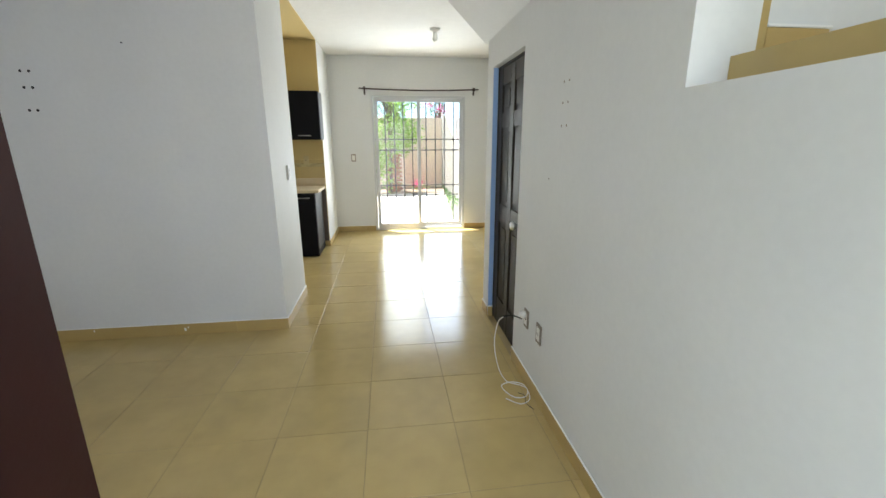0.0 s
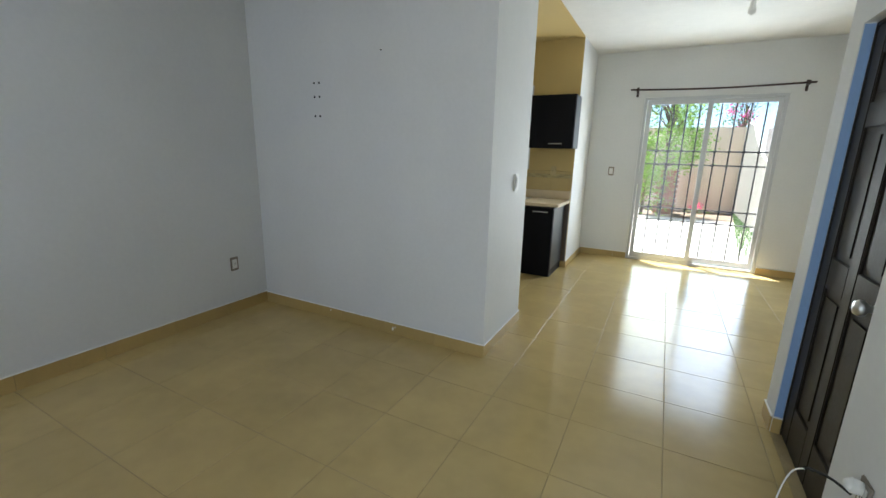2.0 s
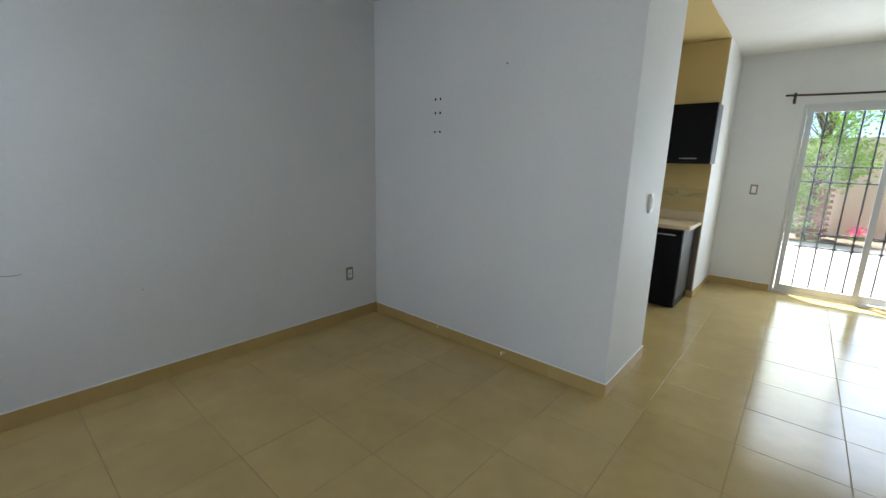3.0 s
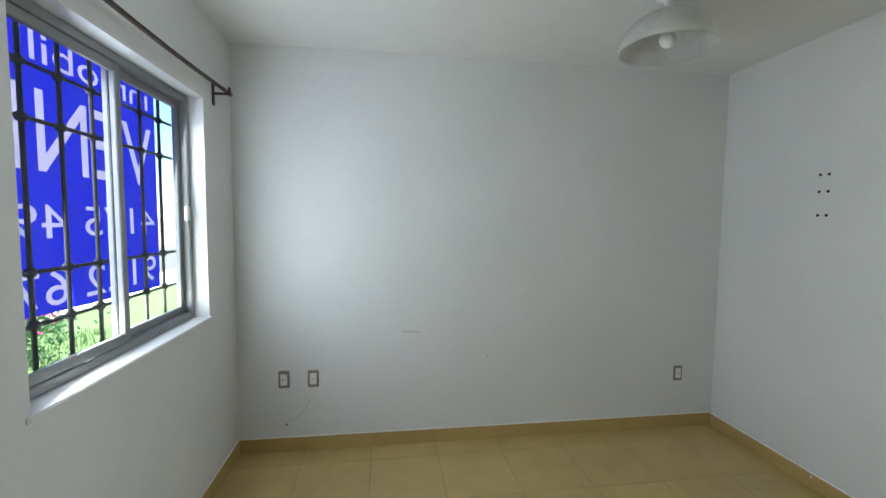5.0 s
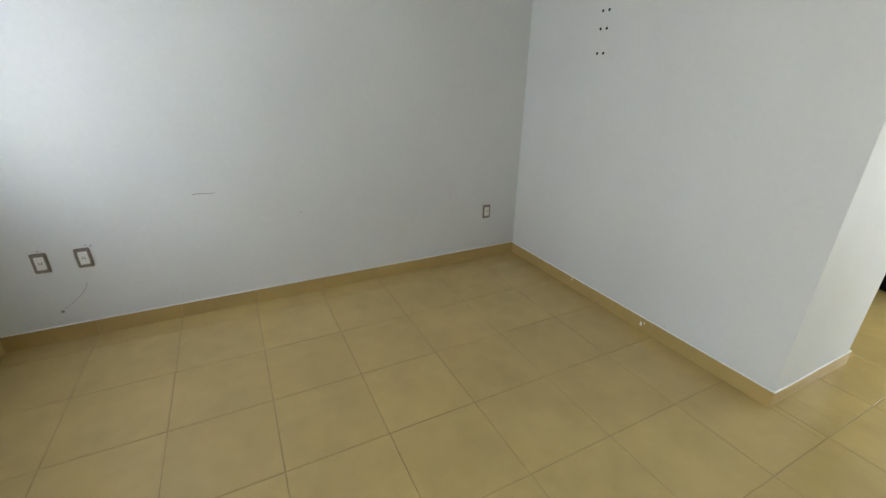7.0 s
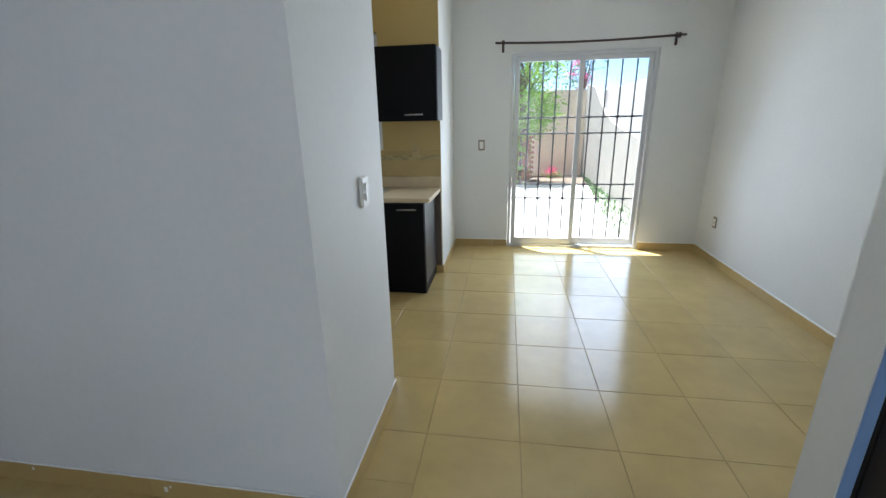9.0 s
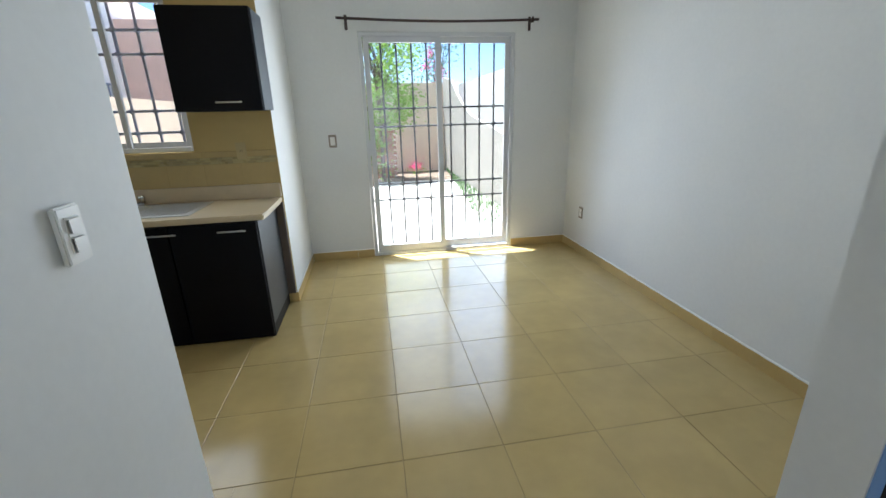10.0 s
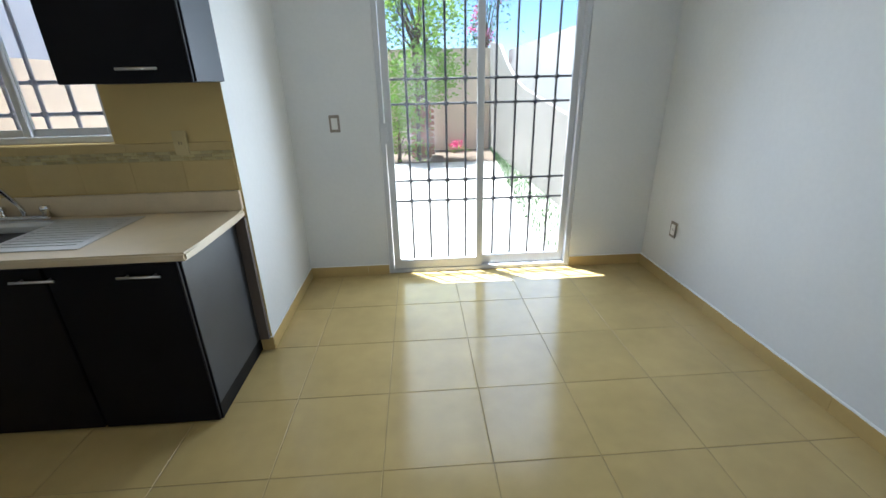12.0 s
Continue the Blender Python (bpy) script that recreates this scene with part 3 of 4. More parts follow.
add_tube(bm, [(XL + 0.001, 0.735 - 0.0005 * k ** 2.3, 0.40 - 0.0165 * k) for k in range(3, 14)], 0.0009, 5)
add_rod(bm, (XL + 0.003, 0.575, 0.187), (XL - 0.003, 0.575, 0.187), 0.008, sides=9)
for y, z in ((0.565, 0.575), (0.775, 0.578), (0.80, 0.57), (1.98, 0.62)):
    add_rod(bm, (XL + 0.0012, y, z), (XL - 0.002, y, z), 0.0035, sides=7)
part("scuff_marks", bm, PLATE, wall_left, "thin scuff lines in the paint")

# ---- ceiling lamps ----
lamp = holder("ceiling_lamp", (-1.32, 2.62, ZC), "ceiling lamp with a frosted white glass bowl and bulb, unlit", "lamp")
part("canopy", add_lathe(bmesh.new(), ((0.0, -0.001), (0.06, -0.001), (0.058, -0.02), (0.02, -0.035), (0.016, -0.09), (0.0, -0.09)), (-1.32, 2.62, ZC), 24), WHITE, lamp, smooth=True)
prof = [(0.03 + 0.195 * math.sin(a), -0.26 + 0.17 * math.cos(a)) for a in [k * math.pi / 2 / 12 for k in range(13)]]
prof += [(r * 0.975, z - 0.004) for r, z in reversed(prof)]
part("shade", add_lathe(bmesh.new(), prof, (-1.32, 2.62, ZC), 40), FROST, lamp, "frosted white glass bowl", True)
bm = bmesh.new()
bmesh.ops.create_uvsphere(bm, u_segments=20, v_segments=12, radius=0.038, matrix=Matrix.Translation((-1.32, 2.62, ZC - 0.215)))
add_rod(bm, (-1.32, 2.62, ZC - 0.19), (-1.32, 2.62, ZC - 0.085), 0.017, sides=14)
part("bulb", bm, WHITE, lamp, smooth=True)
lamp = holder("ceiling_socket", (1.37, 5.87, ZC), "bare white ceiling lamp holder with a small bulb", "lamp")
part("canopy", add_lathe(bmesh.new(), ((0.0, -0.001), (0.062, -0.001), (0.058, -0.018), (0.03, -0.04), (0.0, -0.04)), (1.37, 5.87, ZC), 24), WHITE, lamp, smooth=True)
part("bulb", add_lathe(bmesh.new(), ((0.02, -0.038), (0.022, -0.08), (0.03, -0.10), (0.028, -0.125), (0.0, -0.145)), (1.37, 5.87, ZC), 20), WHITE, lamp, smooth=True)


# ---- kitchen ----
def base_cabinet(name, x0, x1, label, side=False):
    c = holder(name, ((x0 + x1) / 2, 6.27, 0), label, "cabinet", "kitchen base cabinets")
    part("body", box(x0, x1, 5.998, 6.545, 0.002, 0.822, 0.002), WENGE, c)
    door = part("cabinet_door", box(x0 + 0.003, x1 - 0.003, 5.976, 5.996, 0.012, 0.812, 0.003), WENGE, c)
    bm = bmesh.new()
    hx = x1 - 0.227 if side else x1 - 0.111 if label.endswith("sink") else (x0 + x1) / 2 - 0.08
    add_rod(bm, (hx, 5.952, 0.765), (hx + 0.165, 5.952, 0.765), 0.0055)
    for k in (0.03, 0.135):
        add_rod(bm, (hx + k, 5.952, 0.765), (hx + k, 5.977, 0.765), 0.004)
    part("handle", bm, STEEL, door, "thin brushed steel bar handle", True)
    if side:
        part("side_panel", box(x1 + 0.0005, x1 + 0.004, 6.0, 6.545, 0.09, 0.82, 0.001), BLACKSIDE, c, "black side panel, reflected light put into its dull grey")
        # added strip: its dark tone is the shade between cabinet and wall
        part("gap_shade_strip", box(x1 + 0.005, -0.092, 6.520, 6.546, 0.085, 0.822, 0.001), GAPSHADE, c, "taupe strip standing in for the shaded gap by the wall")
    return c


base_cabinet("base_cabinet", -0.66, -0.150, "black wenge laminate base cabinet with a steel bar handle", True)
base_cabinet("base_cabinet", -1.17, -0.664, "black wenge laminate base cabinet under the sink")
base_cabinet("base_cabinet", -1.68, -1.174, "black wenge laminate base cabinet by the wall")
base_cabinet("base_cabinet", -2.25, -1.684, "black wenge laminate corner base cabinet")
# worktop with a bowl cut out
SINK = ((-1.32, -0.93), (6.07, 6.43), (0.5, 1.2))
bm = solid(((-2.252, -0.093), (5.945, 6.548), (0.826, 0.862)), (SINK,))
bmesh.ops.bevel(bm, geom=[e for e in bm.edges if all(abs(v.co.y - 5.945) < 1e-4 for v in e.verts) or all(abs(v.co.x + 0.093) < 1e-4 for v in e.verts)], offset=0.008, segments=3, affect="EDGES")
top = tagged(part("worktop", bm, COUNTER), "beige laminate worktop with a rounded front edge", "worktop")
part("upstand", box(-2.252, -0.093, 6.522, 6.548, 0.8625, 0.965, 0.004), COUNTER, top)
# sink with draining board
snk = holder("sink", (-0.95, 6.25, 0.862), "stainless steel sink with a ribbed draining board", "sink")
rim = solid(((-1.36, -0.545), (6.03, 6.47), (0.863, 0.867)), (SINK,))
part("rim", rim, STEEL, snk)
bm = bmesh.new()
(sx0, sx1), (sy0, sy1), _ = SINK
rings = []
for inset, z in ((0.002, 0.866), (0.01, 0.85), (0.025, 0.72), (0.06, 0.70), (0.15, 0.697)):
    rings.append([bm.verts.new((x, y, z)) for x, y in ((sx0 + inset, sy0 + inset), (sx1 - inset, sy0 + inset), (sx1 - inset, sy1 - inset), (sx0 + inset, sy1 - inset))])
for p, q in zip(rings, rings[1:]):
    for k in range(4):
        bm.faces.new((p[k], p[(k + 1) % 4], q[(k + 1) % 4], q[k]))
bm.faces.new(rings[-1])
part("bowl", bm, STEEL, snk)
for k in range(11):
    part("drain_rib", box(-0.90 + 0.0, -0.58, 6.075 + 0.034 * k, 6.089 + 0.034 * k, 0.8665, 0.8705, 0.0015), STEEL, snk)
tap = holder("tap", (-1.12, 6.49, 0.862), "chrome mixer tap with two cross knobs", "tap")
part("tap_base", box(-1.24, -1.00, 6.475, 6.512, 0.8625, 0.885, 0.008), CHROME, tap)
part("spout", add_tube(bmesh.new(), bent([(-1.12, 6.493, 0.88), (-1.119, 6.485, 0.93), (-1.112, 6.43, 1.01), (-1.104, 6.37, 1.085), (-1.100, 6.345, 1.10), (-1.098, 6.33, 1.092), (-1.098, 6.325, 1.07)], 4), 0.011, 12), CHROME, tap, smooth=True)
part("aerator", add_rod(bmesh.new(), (-1.098, 6.326, 1.078), (-1.098, 6.324, 1.045), 0.015, 0.016, 14), CHROME, tap, smooth=True)
for x in (-1.225, -1.015):
    part("tap_knob", add_lathe(bmesh.new(), ((0.0, 0.0), (0.018, 0.0), (0.014, 0.02), (0.022, 0.025), (0.022, 0.045), (0.0, 0.05)), (x, 6.493, 0.884), 14), CHROME, tap, smooth=True)


def wall_cabinet(x0, x1, label, handle):
    c = holder("wall_cabinet", ((x0 + x1) / 2, 6.4, 1.47), label, "cabinet", "kitchen wall cabinets")
    part("body", box(x0, x1, 6.282, 6.547, 1.472, 2.058, 0.002), WENGE, c)
    door = part("cabinet_door", box(x0 + 0.002, x1 - 0.002, 6.260, 6.280, 1.470, 2.060, 0.003), WENGE, c)
    bm = bmesh.new()
    hx = x0 + handle
    add_rod(bm, (hx, 6.238, 1.522), (hx + 0.155, 6.238, 1.522), 0.0055)
    for k in (0.03, 0.125):
        add_rod(bm, (hx + k, 6.238, 1.522), (hx + k, 6.261, 1.522), 0.004)
    part("handle", bm, STEEL, door, "thin brushed steel bar handle", True)
    part("side_panel", box(x1 + 0.0005, x1 + 0.004, 6.284, 6.547, 1.474, 2.056, 0.001), LITSIDE, c, "laminate side panel, bluish light on it put into the grey")


wall_cabinet(-0.585, -0.066, "black wenge laminate wall cabinet with a bar handle", 0.247)

# ---- banner hung outside the living room window ----
ban = holder("sale_banner", (-1.3, 0.0, 1.2), "blue vinyl sale banner with pale lettering, seen from behind", "banner")


BX0, BX1, BZ0, BZ1, BY = -1.91, 0.1, 1.21, 2.30, -0.02
sheet = bpy.data.curves.new("sheet", "CURVE")
print_ = bpy.data.curves.new("print", "CURVE")
for cu in (sheet, print_):
    cu.dimensions, cu.fill_mode, cu.resolution_u = "2D", "BOTH", 3
edge = sheet.splines.new("POLY")
edge.points.add(3)
for p, co in zip(edge.points, ((BX0, BZ0), (BX1, BZ0 + 0.05), (BX1, BZ1), (BX0, BZ1))):
    p.co = (*co, 0, 1)
edge.use_cyclic_u = True


def add_text(text, size, x, z, width, bold):
    """Letter outlines from x on, set to a width: holes in the sheet, filled by the print."""
    cu = bpy.data.curves.new("letters", "FONT")
    cu.body, cu.size, cu.offset = text, size, bold
    ob = new("letters", cu)
    bpy.context.view_layer.update()
    out = ob.to_curve(bpy.context.evaluated_depsgraph_get())
    xs = [p.co.x for s in out.splines for p in s.bezier_points]
    k = width / (max(xs) - min(xs))
    for s in out.splines:
        for target in (sheet, print_):
            sp = target.splines.new("BEZIER")
            sp.bezier_points.add(len(s.bezier_points) - 1)
            sp.use_cyclic_u = True
            for q, p in zip(sp.bezier_points, s.bezier_points):
                q.handle_left_type = q.handle_right_type = "FREE"
                q.co, q.handle_left, q.handle_right = (Vector((x + (v.x - min(xs)) * k, z + v.y, 0)) for v in (p.co, p.handle_left, p.handle_right))
    bpy.data.objects.remove(ob)


for row in (("inmobiliaria", 0.165, -1.85, 2.165, 1.2, 0.008), ("VENDO", 0.44, -1.87, 1.765, 1.42, 0.032), ("4175 497", 0.185, -1.875, 1.515, 1.04, 0.013), ("9122 678", 0.195, -1.875, 1.255, 1.04, 0.014)):
    add_text(*row)
for name, cu, mat in (("sheet", sheet, BLUECLOTH), ("lettering", print_, LETTER)):
    ob = new(name, cu)
    bpy.context.view_layer.update()
    me = bpy.data.meshes.new_from_object(ob.evaluated_get(bpy.context.evaluated_depsgraph_get()))
    bpy.data.objects.remove(ob)
    me.transform(Matrix.Translation((0, BY, 0)) @ Matrix.Rotation(math.pi / 2, 4, "X"))
    me.materials.clear()
    me.materials.append(mat)
    ob = new(name, me)
    ob.parent = ban
    ob.matrix_parent_inverse = ban.matrix_basis.inverted()
for x in (BX0 + 0.01, BX1 - 0.01):
    part("cord", add_tube(bmesh.new(), [(x, BY, BZ1 - 0.01), (x, 0.04, BZ1 - 0.02), (x, 0.075, BZ1 - 0.03)], 0.003, 5), WHITE, ban)


# ---- outdoors ----
setting("ground", solid(((-400, 400), (-400, 400), (-0.5, -0.16))), SOIL, "bare earth and dry grass reaching the horizon", "ground")
setting("patio", solid(((-2.38, 2.62), (7.68, 13.0), (-0.3, -0.06))), CONCRETE, "pale sunlit concrete patio slab", "patio")
setting("garden_bed", solid(((-2.38, 2.62), (13.0, 15.0), (-0.3, -0.10))), SOIL, "dry garden bed beyond the patio", "ground")
setting("garden_wall_back", solid(((-2.5, 2.75), (15.0, 15.15), (-0.3, 2.21))), BEIGEWALL, "beige rendered garden back wall", "garden wall")
# side wall with a swept top, its grey standing in for shade
bm = bmesh.new()
line = []
for k in range(41):
    y = 7.68 + 7.32 * k / 40
    line.append((y, 1.0 + 0.13 * (y - 9) * (y > 9) + 0.55 * min(1, max(0, (y - 11.6) / 2.3)) ** 1.8))
rows = [[bm.verts.new((x, y, z)) for y, z in line] + [bm.verts.new((x, y, -0.3)) for y, _ in reversed(line)] for x in (2.62, 2.68)]
n = len(rows[0])
for k in range(n):
    bm.faces.new((rows[0][k], rows[0][(k + 1) % n], rows[1][(k + 1) % n], rows[1][k]))
for k in range(40):
    for r in rows:
        bm.faces.new((r[k], r[k + 1], r[n - 2 - k], r[n - 1 - k]))
setting("garden_wall_side", bm, SHADEWALL, "garden side wall, shade put into its grey, whose top sweeps up in a curve", "garden wall")
setting("garden_wall_neighbour", solid(((3.2, 3.35), (7.0, 15.7), (-0.3, 2.2))), WHITEWALL, "taller white wall of the neighbouring garden", "garden wall")
setting("garden_wall_kitchen", solid(((-2.5, -2.38), (6.7, 15.0), (-0.3, 1.71))), BEIGEWALL, "cream garden wall beside the kitchen", "garden wall")

rng = random.Random(4)


def leaves(bm, centre, spread, count, size, flat=1.0):
    """Small bent leaves scattered in a clump."""
    for _ in range(count):
        p = Vector([c + rng.gauss(0, s) for c, s in zip(centre, spread)])
        m = Matrix.Translation(p) @ Euler((rng.uniform(0, 6.3), rng.uniform(0, 6.3), rng.uniform(0, 6.3))).to_matrix().to_4x4()
        s = size * rng.uniform(0.6, 1.4)
        q = [bm.verts.new(m @ Vector(v)) for v in ((0, -s, 0), (s * 0.45, 0, s * 0.12), (0, s, 0), (-s * 0.45, 0, s * 0.12))]
        bm.faces.new(q[:3])
        bm.faces.new((q[0], q[2], q[3]))


def tree(name, at, height, crown, clumps, count, size, mat, label, category="tree", bloom=None, bare=0.35):
    t = holder(name, at, label, category)
    bm, tips = bmesh.new(), []
    x, y, z = at
    top = Vector((x + rng.uniform(-0.1, 0.1), y, z + height * 0.7))
    add_rod(bm, (x, y, z - 0.05), (x + 0.03, y, z + height * bare), 0.05, 0.04, 9)
    add_rod(bm, (x + 0.03, y, z + height * bare), top, 0.04, 0.015, 8)
    for k in range(clumps):
        a, u = rng.uniform(0, 6.28), rng.uniform(bare, 1)
        tip = Vector((x + crown[0] * math.cos(a) * rng.uniform(0.3, 1), y + crown[1] * math.sin(a) * rng.uniform(0.3, 1), z + height * u))
        add_rod(bm, (x + 0.03, y, z + height * max(bare, u - 0.25)), tip, 0.014, 0.004, 5)
        tips.append(tip)
    part("trunk", bm, BARK, t)
    bm = bmesh.new()
    for p in tips:
        leaves(bm, p, (0.17, 0.17, 0.15), count, size)
    part("crown", bm, mat, t)
    if bloom:
        bm = bmesh.new()
        for p in tips[::3]:
            leaves(bm, p + Vector((0, 0, 0.1)), (0.10, 0.10, 0.09), bloom, 0.03)
        part("blossom", bm, PINK, t, "bright pink bracts")
    return t


tree("garden_tree", (0.85, 13.5, -0.1), 3.6, (0.85, 0.7), 62, 105, 0.045, LEAF, "slender green garden tree behind the patio")
tree("garden_shrub", (0.42, 13.4, -0.1), 1.25, (0.38, 0.35), 12, 100, 0.045, LEAF, "leafy green garden shrub", "shrub", bare=0.15)
tree("bougainvillea", (2.60, 15.7, -0.17), 4.25, (0.55, 0.3), 24, 40, 0.035, LEAF2, "bougainvillea with pink flowers above the garden wall", "shrub", bloom=75, bare=0.55)
# brick pillar among the plants
pl = holder("brick_pillar", (0.96, 14.1, -0.1), "exposed red brick pillar among the garden plants", "pillar")
brick_mesh = mesh_from("brick", add_box(bmesh.new(), -0.105, 0.105, -0.05, 0.05, -0.028, 0.028, 0.003), BRICK)
part("mortar", box(0.765, 1.155, 13.91, 14.29, -0.1, 1.09), GROUT, pl)
for row in range(18):
    for k in range(2):
        for y in (-0.155, 0.155):
            b = new("brick", brick_mesh)
            b.parent = pl
            b.matrix_basis = Matrix.Translation((-0.155 + 0.22 * k + 0.09 * (row % 2), y, 0.035 + 0.064 * row))
# grass along the side wall
bm = bmesh.new()
for _ in range(2600):
    y = rng.uniform(8.0, 14.6)
    x = rng.uniform(2.03 + 0.1 * max(0, y - 8.8), 2.60)
    h, a = rng.uniform(0.03, 0.10), rng.uniform(0, 6.28)
    p = Vector((x, y, -0.06))
    d = Vector((math.cos(a), math.sin(a), 0))
    bm.faces.new([bm.verts.new(p + d * 0.006), bm.verts.new(p - d * 0.006), bm.verts.new(p + Vector((-d.y, d.x, 0)) * 0.03 + Vector((0, 0, h)))])
tagged(part("grass_strip", bm, BLADE), "thin strip of grass along the garden wall", "grass", kind="stuff")
fl = holder("flower_clump", (1.77, 14.6, -0.1), "small clump of pink flowers by the garden wall", "flowers")
bm = bmesh.new()
leaves(bm, (1.77, 14.55, 0.08), (0.09, 0.07, 0.06), 150, 0.03)
part("blossom", bm, PINK, fl)
bm = bmesh.new()
leaves(bm, (1.77, 14.58, 0.0), (0.12, 0.08, 0.05), 120, 0.03)
part("foliage", bm, LEAF, fl)

# neighbouring buildings
nb = holder("neighbour_house", (-7, 16, 0), "neighbouring white and brick house beyond the garden wall", "house")
part("wall", solid(((-9.0, -5.2), (12.6, 20.0), (-0.3, 4.2)), (((-5.4, -5.0), (12.87, 14.8), (1.5, 2.28)),)), HOUSEWHITE, nb)
part("brick_wall", box(-5.19, -3.9, 15.45, 19.0, -0.3, 3.75), GLAREBRICK, nb, "exposed red brick wall, bright glare put into its pale colour")
for k in range(13):
    part("railing_bar", box(-5.19, -5.17, 12.90 + 0.15 * k, 12.935 + 0.15 * k, 1.5, 2.28), BLUESTEEL, nb)
part("top_rail", box(-5.195, -5.165, 12.87, 14.8, 2.24, 2.28, 0.004), BLUESTEEL, nb)
part("roof", box(-9.1, -5.1, 12.5, 20.1, 4.2, 4.35), HOUSEWHITE, nb)
nb = holder("neighbour_house", (6, 14, 0), "white rendered neighbouring house beyond the side wall", "house")
part("wall", solid(((4.6, 10.0), (9.5, 14.0), (-0.3, 3.5))), WHITEWALL, nb)
part("roof", box(4.5, 10.1, 9.4, 14.1, 3.5, 3.65), WHITEWALL, nb)

# street side
setting("front_path", solid(((0.2, 1.6), (-4.0, 0.11), (-0.3, -0.06))), CONCRETE, "concrete path to the front door", "path")
setting("pavement", solid(((-30, 30), (-5.6, -4.0), (-0.4, -0.08))), CONCRETE, "concrete pavement along the street", "pavement")
setting("road", solid(((-60, 60), (-12.0, -5.6), (-0.4, -0.15))), ASPHALT, "asphalt street", "road")
setting("front_garden", solid(((-12, 0.2), (-4.0, 0.105), (-0.3, -0.08))), GRASS, "front lawn", "lawn")
bm = bmesh.new()
for _ in range(9000):
    x, y = rng.uniform(-6, 0.2), rng.uniform(-3.9, 0.05)
    h, a = rng.uniform(0.04, 0.13), rng.uniform(0, 6.28)
    p, d = Vector((x, y, -0.08)), Vector((math.cos(a), math.sin(a), 0))
    bm.faces.new([bm.verts.new(p + d * 0.007), bm.verts.new(p - d * 0.007), bm.verts.new(p + Vector((-d.y, d.x, 0)) * 0.04 + Vector((0, 0, h)))])
tagged(part("lawn_grass", bm, BLADE), "green lawn grass in front of the window", "grass", kind="stuff")
for k, (x, y, h) in enumerate(((-4.6, -3.0, 1.5), (-2.9, -3.4, 1.1), (-1.4, -3.5, 1.2), (-0.4, -3.3, 1.0))):
    tree("front_shrub", (x, y, -0.08), h, (0.6, 0.5), 22, 110, 0.04, LEAF if k % 2 else LEAF2, "leafy shrub in the front garden", "shrub", bloom=40 if k == 0 else None, bare=0.1)
tree("street_tree", (-6.5, -4.6, -0.08), 5.0, (1.6, 1.4), 40, 150, 0.06, LEAF, "broad green street tree")
tree("street_tree", (-9.5, -13.0, -0.1), 6.0, (2.2, 1.8), 44, 150, 0.08, LEAF2, "dark green street tree across the road")
nb = holder("street_house", (-8, -18, 0), "pale house across the street", "house")
part("wall", solid(((-16, 6), (-24, -15), (-0.3, 5.2)), (((-9, -7.6), (-15.3, -14), (0.8, 2.0)), ((-5, -4), (-15.3, -14), (-1, 2.0)))), WHITEWALL, nb)
part("roof", box(-16.2, 6.2, -24.2, -14.7, 5.2, 5.4), BEIGEWALL, nb)

# ---- splashback, skirting and floor tiles ----
XG, YG, PITCH, GAP = 0.62, 6.10, 0.45, 0.003
spl = setting("backsplash", box(-2.25, XS - 0.006, YK - 0.0085, YK - 0.0005, 0.965, 1.206), SPLASH, "beige tiled splashback with a mosaic border", "splashback")


def shared_piece(cache, name, size, bevel, mat):
    key = tuple(round(s, 3) for s in size)
    if key not in cache:
        w, d, h = (s / 2 for s in size)
        cache[key] = mesh_from(name, box(-w, w, -d, d, -h, h, bevel) if bevel == 0 else add_chamfer(w, d, h, bevel), mat)
    return cache[key]


def add_chamfer(w, d, h, b):
    """A slab with its upper edges cut."""
    bm = bmesh.new()
    lo = [bm.verts.new((sx * w, sy * d, -h)) for sx, sy in ((-1, -1), (1, -1), (1, 1), (-1, 1))]
    mi = [bm.verts.new((sx * w, sy * d, h - b)) for sx, sy in ((-1, -1), (1, -1), (1, 1), (-1, 1))]
    hi = [bm.verts.new((sx * (w - b), sy * (d - b), h)) for sx, sy in ((-1, -1), (1, -1), (1, 1), (-1, 1))]
    for a, c in ((lo, mi), (mi, hi)):
        for k in range(4):
            bm.faces.new((a[k], a[(k + 1) % 4], c[(k + 1) % 4], c[k]))
    bm.faces.new(hi), bm.faces.new(lo[::-1])
    return bm


def piece(name, cache, size, at, mat, parent, bevel=0.0015, turn=(0, 0, 0)):
    ob = new(name, shared_piece(cache, name, size, bevel, mat))
    ob.parent = parent
    ob.matrix_basis = pose(*at, *turn)
    return ob


cache = {}
x = XS - 0.008
while x > -2.2:
    wdt = min(0.246, x + 2.25)
    piece("splash_tile", cache, (wdt, 0.150, 0.007), (x - wdt / 2, YK - 0.006, 1.043), SPLASH, spl, 0.001, (90, 0, 0))
    x -= 0.2475
cache2 = {}
for r in range(3):
    x, k = XS - 0.008, 0
    while x > -2.2:
        wdt = (0.05, 0.03, 0.065)[(k + r) % 3]
        piece("mosaic_tile", cache2, (wdt, 0.0135, 0.007), (x - wdt / 2, YK - 0.006, 1.1265 + 0.0155 * r), MOSAIC, spl, 0.001, (90, 0, 0))
        x -= wdt + 0.0015
        k += 1
x = XS - 0.008
while x > -2.2:
    wdt = min(0.246, x + 2.25)
    piece("splash_tile", cache, (wdt, 0.036, 0.007), (x - wdt / 2, YK - 0.006, 1.187), SPLASH, spl, 0.001, (90, 0, 0))
    x -= 0.2475

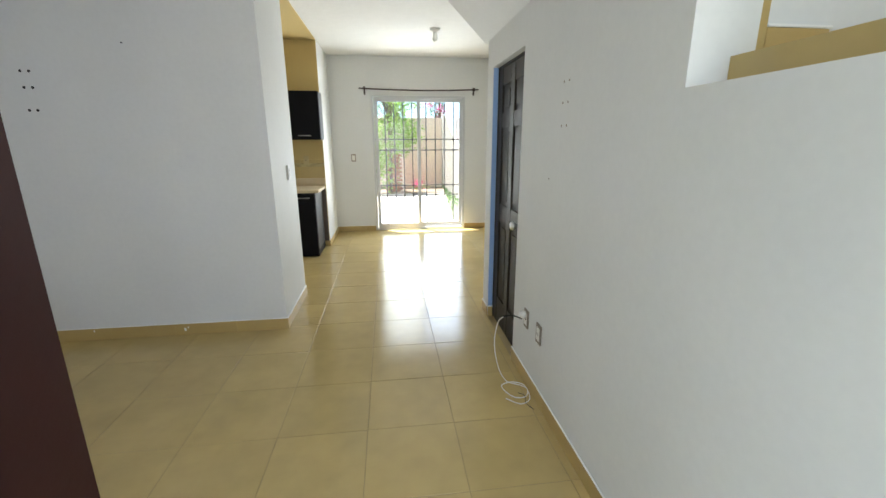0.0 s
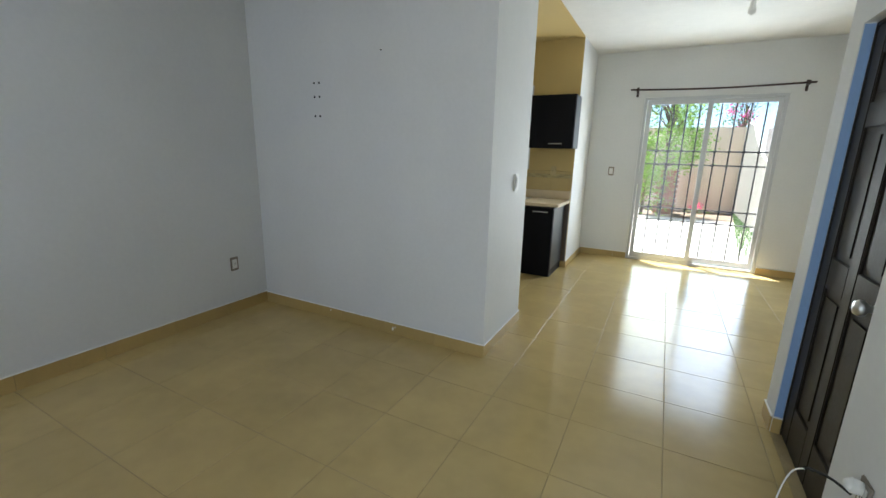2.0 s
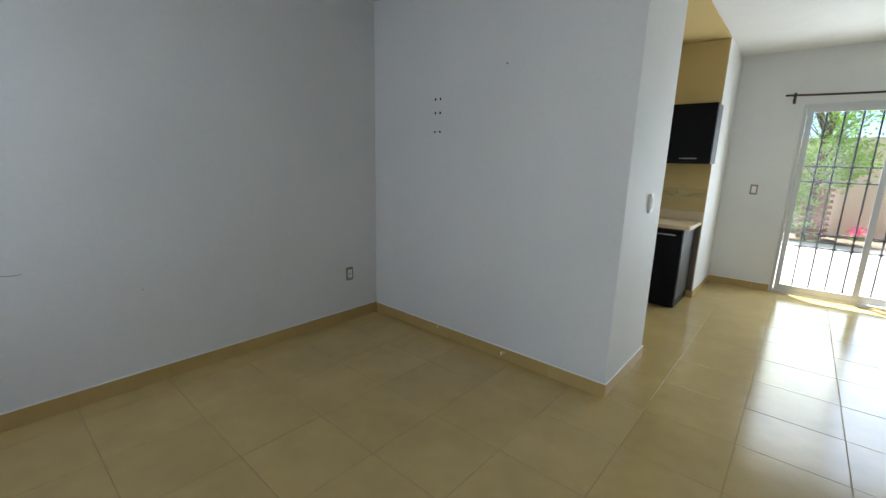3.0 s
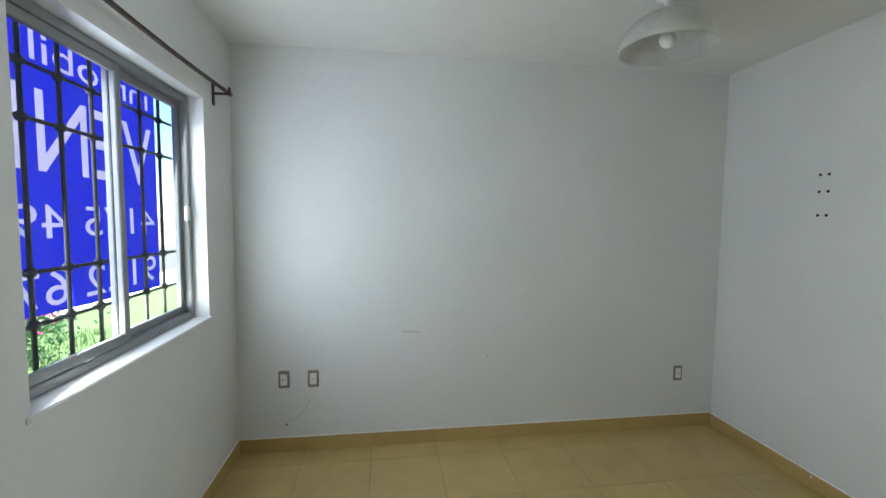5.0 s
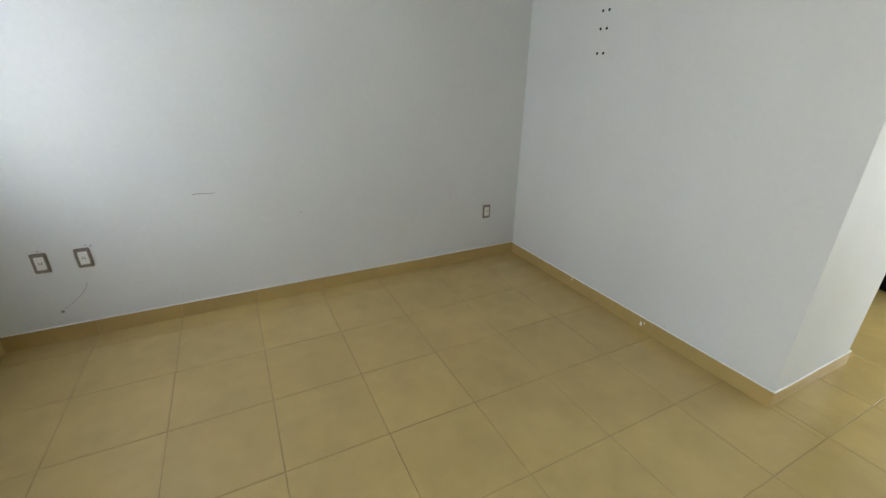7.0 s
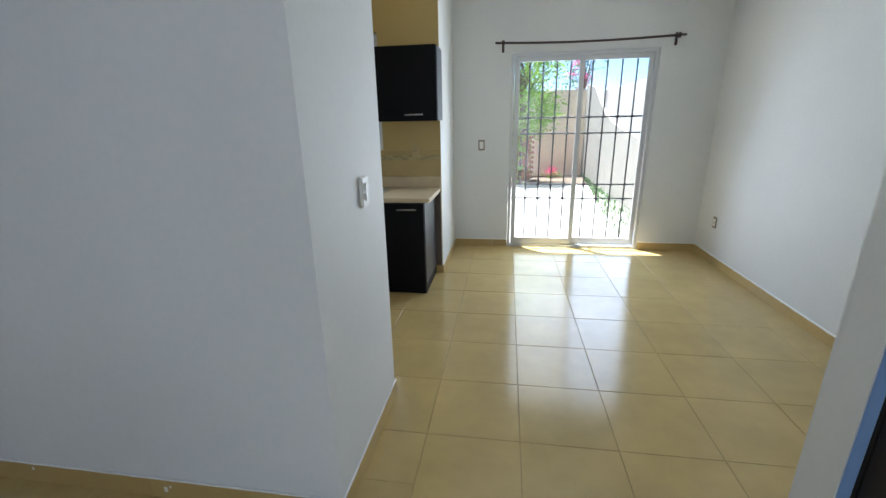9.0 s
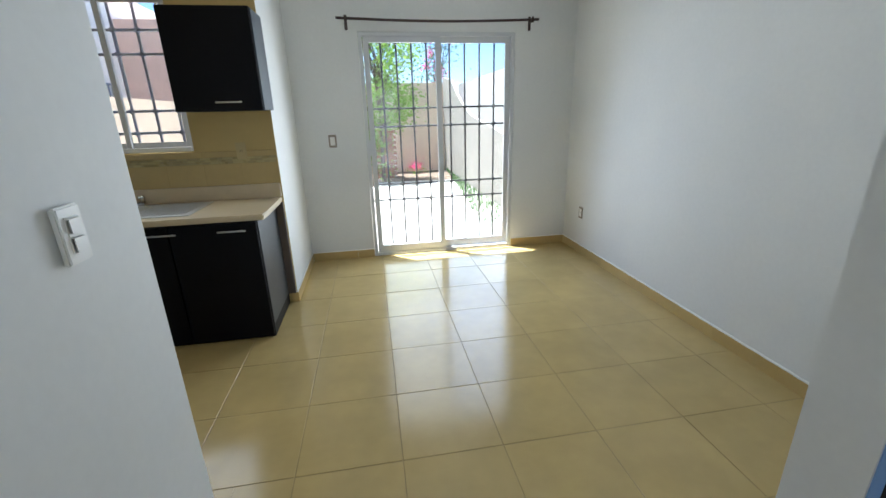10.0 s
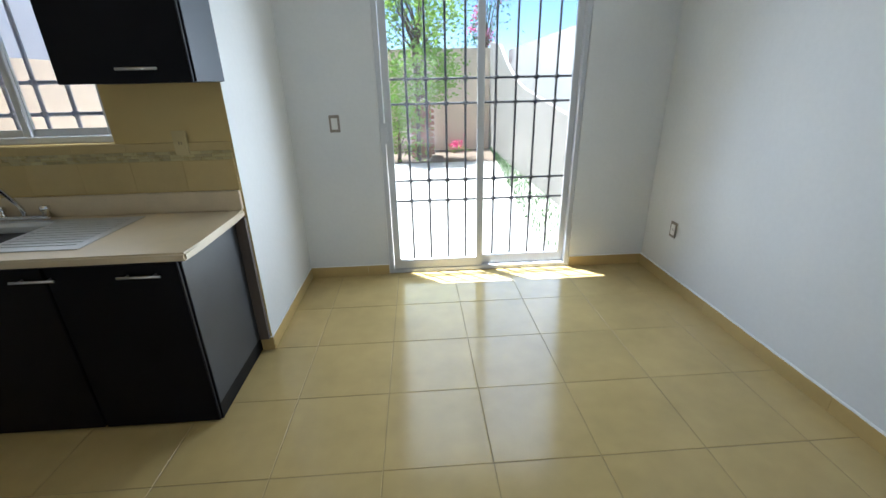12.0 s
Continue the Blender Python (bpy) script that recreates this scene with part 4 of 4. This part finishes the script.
# skirting: tiles along each wall foot
sk = setting("baseboard", box(XL + 0.0005, XL + 0.003, YF + 0.001, YB - 0.001, 0.0, 0.08), GROUT, "beige tile skirting along the walls", "baseboard")
cache3 = {}


def skirt(a, b, off, axis, side, start=0.0, bead=0.0046, tall=0.0865):
    """Skirting tiles from a to b along an axis, on the wall at off, standing out to the given side."""
    p = a
    first = True
    while p < b - 0.005:
        q = min(b, p + (start if first and start else PITCH))
        first = False
        ln, mid = q - p - 0.002, (p + q) / 2
        size = (ln, 0.0085, tall - 0.0025)
        at = (mid, off + side * 0.0048, tall * 0.491) if axis == "x" else (off + side * 0.0048, mid, tall * 0.491)
        piece("skirting_tile", cache3, size, at, BASE, sk, 0.0015, (0, 0, 0 if axis == "x" else 90))
        p = q
    ends = [(v, off + side * 0.005, tall) if axis == "x" else (off + side * 0.005, v, tall) for v in (a, b)]
    n = max(2, int((b - a) / 0.06))
    pts = [Vector(ends[0]).lerp(Vector(ends[1]), k / n) + Vector((0, 0, 0.0012 * math.sin(k * 2.3))) for k in range(n + 1)]
    part("sealant", add_tube(bmesh.new(), pts, bead, 6), SEAL, sk, "white painted bead along the skirting")


skirt(YF, YB, XL, "y", 1, tall=0.099)
skirt(XL + 0.01, XP + 0.009, YB, "x", -1, tall=0.092)
skirt(YB, YP, XP, "y", 1)
skirt(XP - 0.12, XP + 0.009, YP, "x", 1)
skirt(YB + 0.13, YP, XP - 0.12, "y", -1)
skirt(XL + 0.01, 0.39, YF, "x", 1, tall=0.101)
skirt(YF, 3.11, XR, "y", -1)
skirt(3.84, YW, XR, "y", -1)
skirt(XR, XR + 0.04, 3.836, "x", -1)
skirt(XR - 0.009, XD, YW, "x", 1)
skirt(YW, YD, XD, "y", -1, bead=0.0068)
skirt(XS + 0.01, 0.546, YD, "x", -1)
skirt(2.04, XD - 0.01, YD, "x", -1)
skirt(YK, YD, XS, "y", 1)
skirt(-0.14, XS + 0.009, YK, "x", -1)

# floor tiles on one grid through all the rooms
rooms = ((XL, XR, YF, YB), (XP, XR, YB, YW), (XP, XD, YW, YK), (XS, XD, YK, YD), (XL, XP, YP, YK), (XL, XP - 0.12, YB + 0.12, YP))
cache4 = {}
for i in range(-8, 6):
    for j in range(-14, 5):
        cx0, cx1, cy0, cy1 = XG + PITCH * i, XG + PITCH * (i + 1), YG + PITCH * j, YG + PITCH * (j + 1)
        spans = [(max(cx0, a), min(cx1, b), max(cy0, c), min(cy1, d)) for a, b, c, d in rooms]
        spans = [s for s in spans if s[1] - s[0] > 0.02 and s[3] - s[2] > 0.02]
        if not spans:
            continue
        if len(spans) > 1:
            u = (min(s[0] for s in spans), max(s[1] for s in spans), min(s[2] for s in spans), max(s[3] for s in spans))
            area = sum((s[1] - s[0]) * (s[3] - s[2]) for s in spans)
            if abs(area - (u[1] - u[0]) * (u[3] - u[2])) < 0.004:
                spans = [u]
        for a, b, c, d in spans:
            a, b = (a + GAP / 2 if abs(a - cx0) < 1e-6 else a), (b - GAP / 2 if abs(b - cx1) < 1e-6 else b)
            c, d = (c + GAP / 2 if abs(c - cy0) < 1e-6 else c), (d - GAP / 2 if abs(d - cy1) < 1e-6 else d)
            lift = 0.0006 * (((i * 7 + j * 13) % 5) - 2)
            piece("floor_tile", cache4, (b - a, d - c, 0.012), ((a + b) / 2, (c + d) / 2, -0.006 + lift * 0.4), TILE, floor, 0.0015, (lift * 60, 0, 0))

# drips of wall paint on the skirting
for x, z, w in ((-0.823, 0.045, 0.008), (-0.80, 0.06, 0.004), (-1.46, 0.07, 0.005)):
    part("paint_drip", box(x - w, x + w, YB - 0.0105, YB - 0.0088, z - w * 1.6, z + w * 1.6, 0.0006), SEAL, sk, "dried drip of white paint")
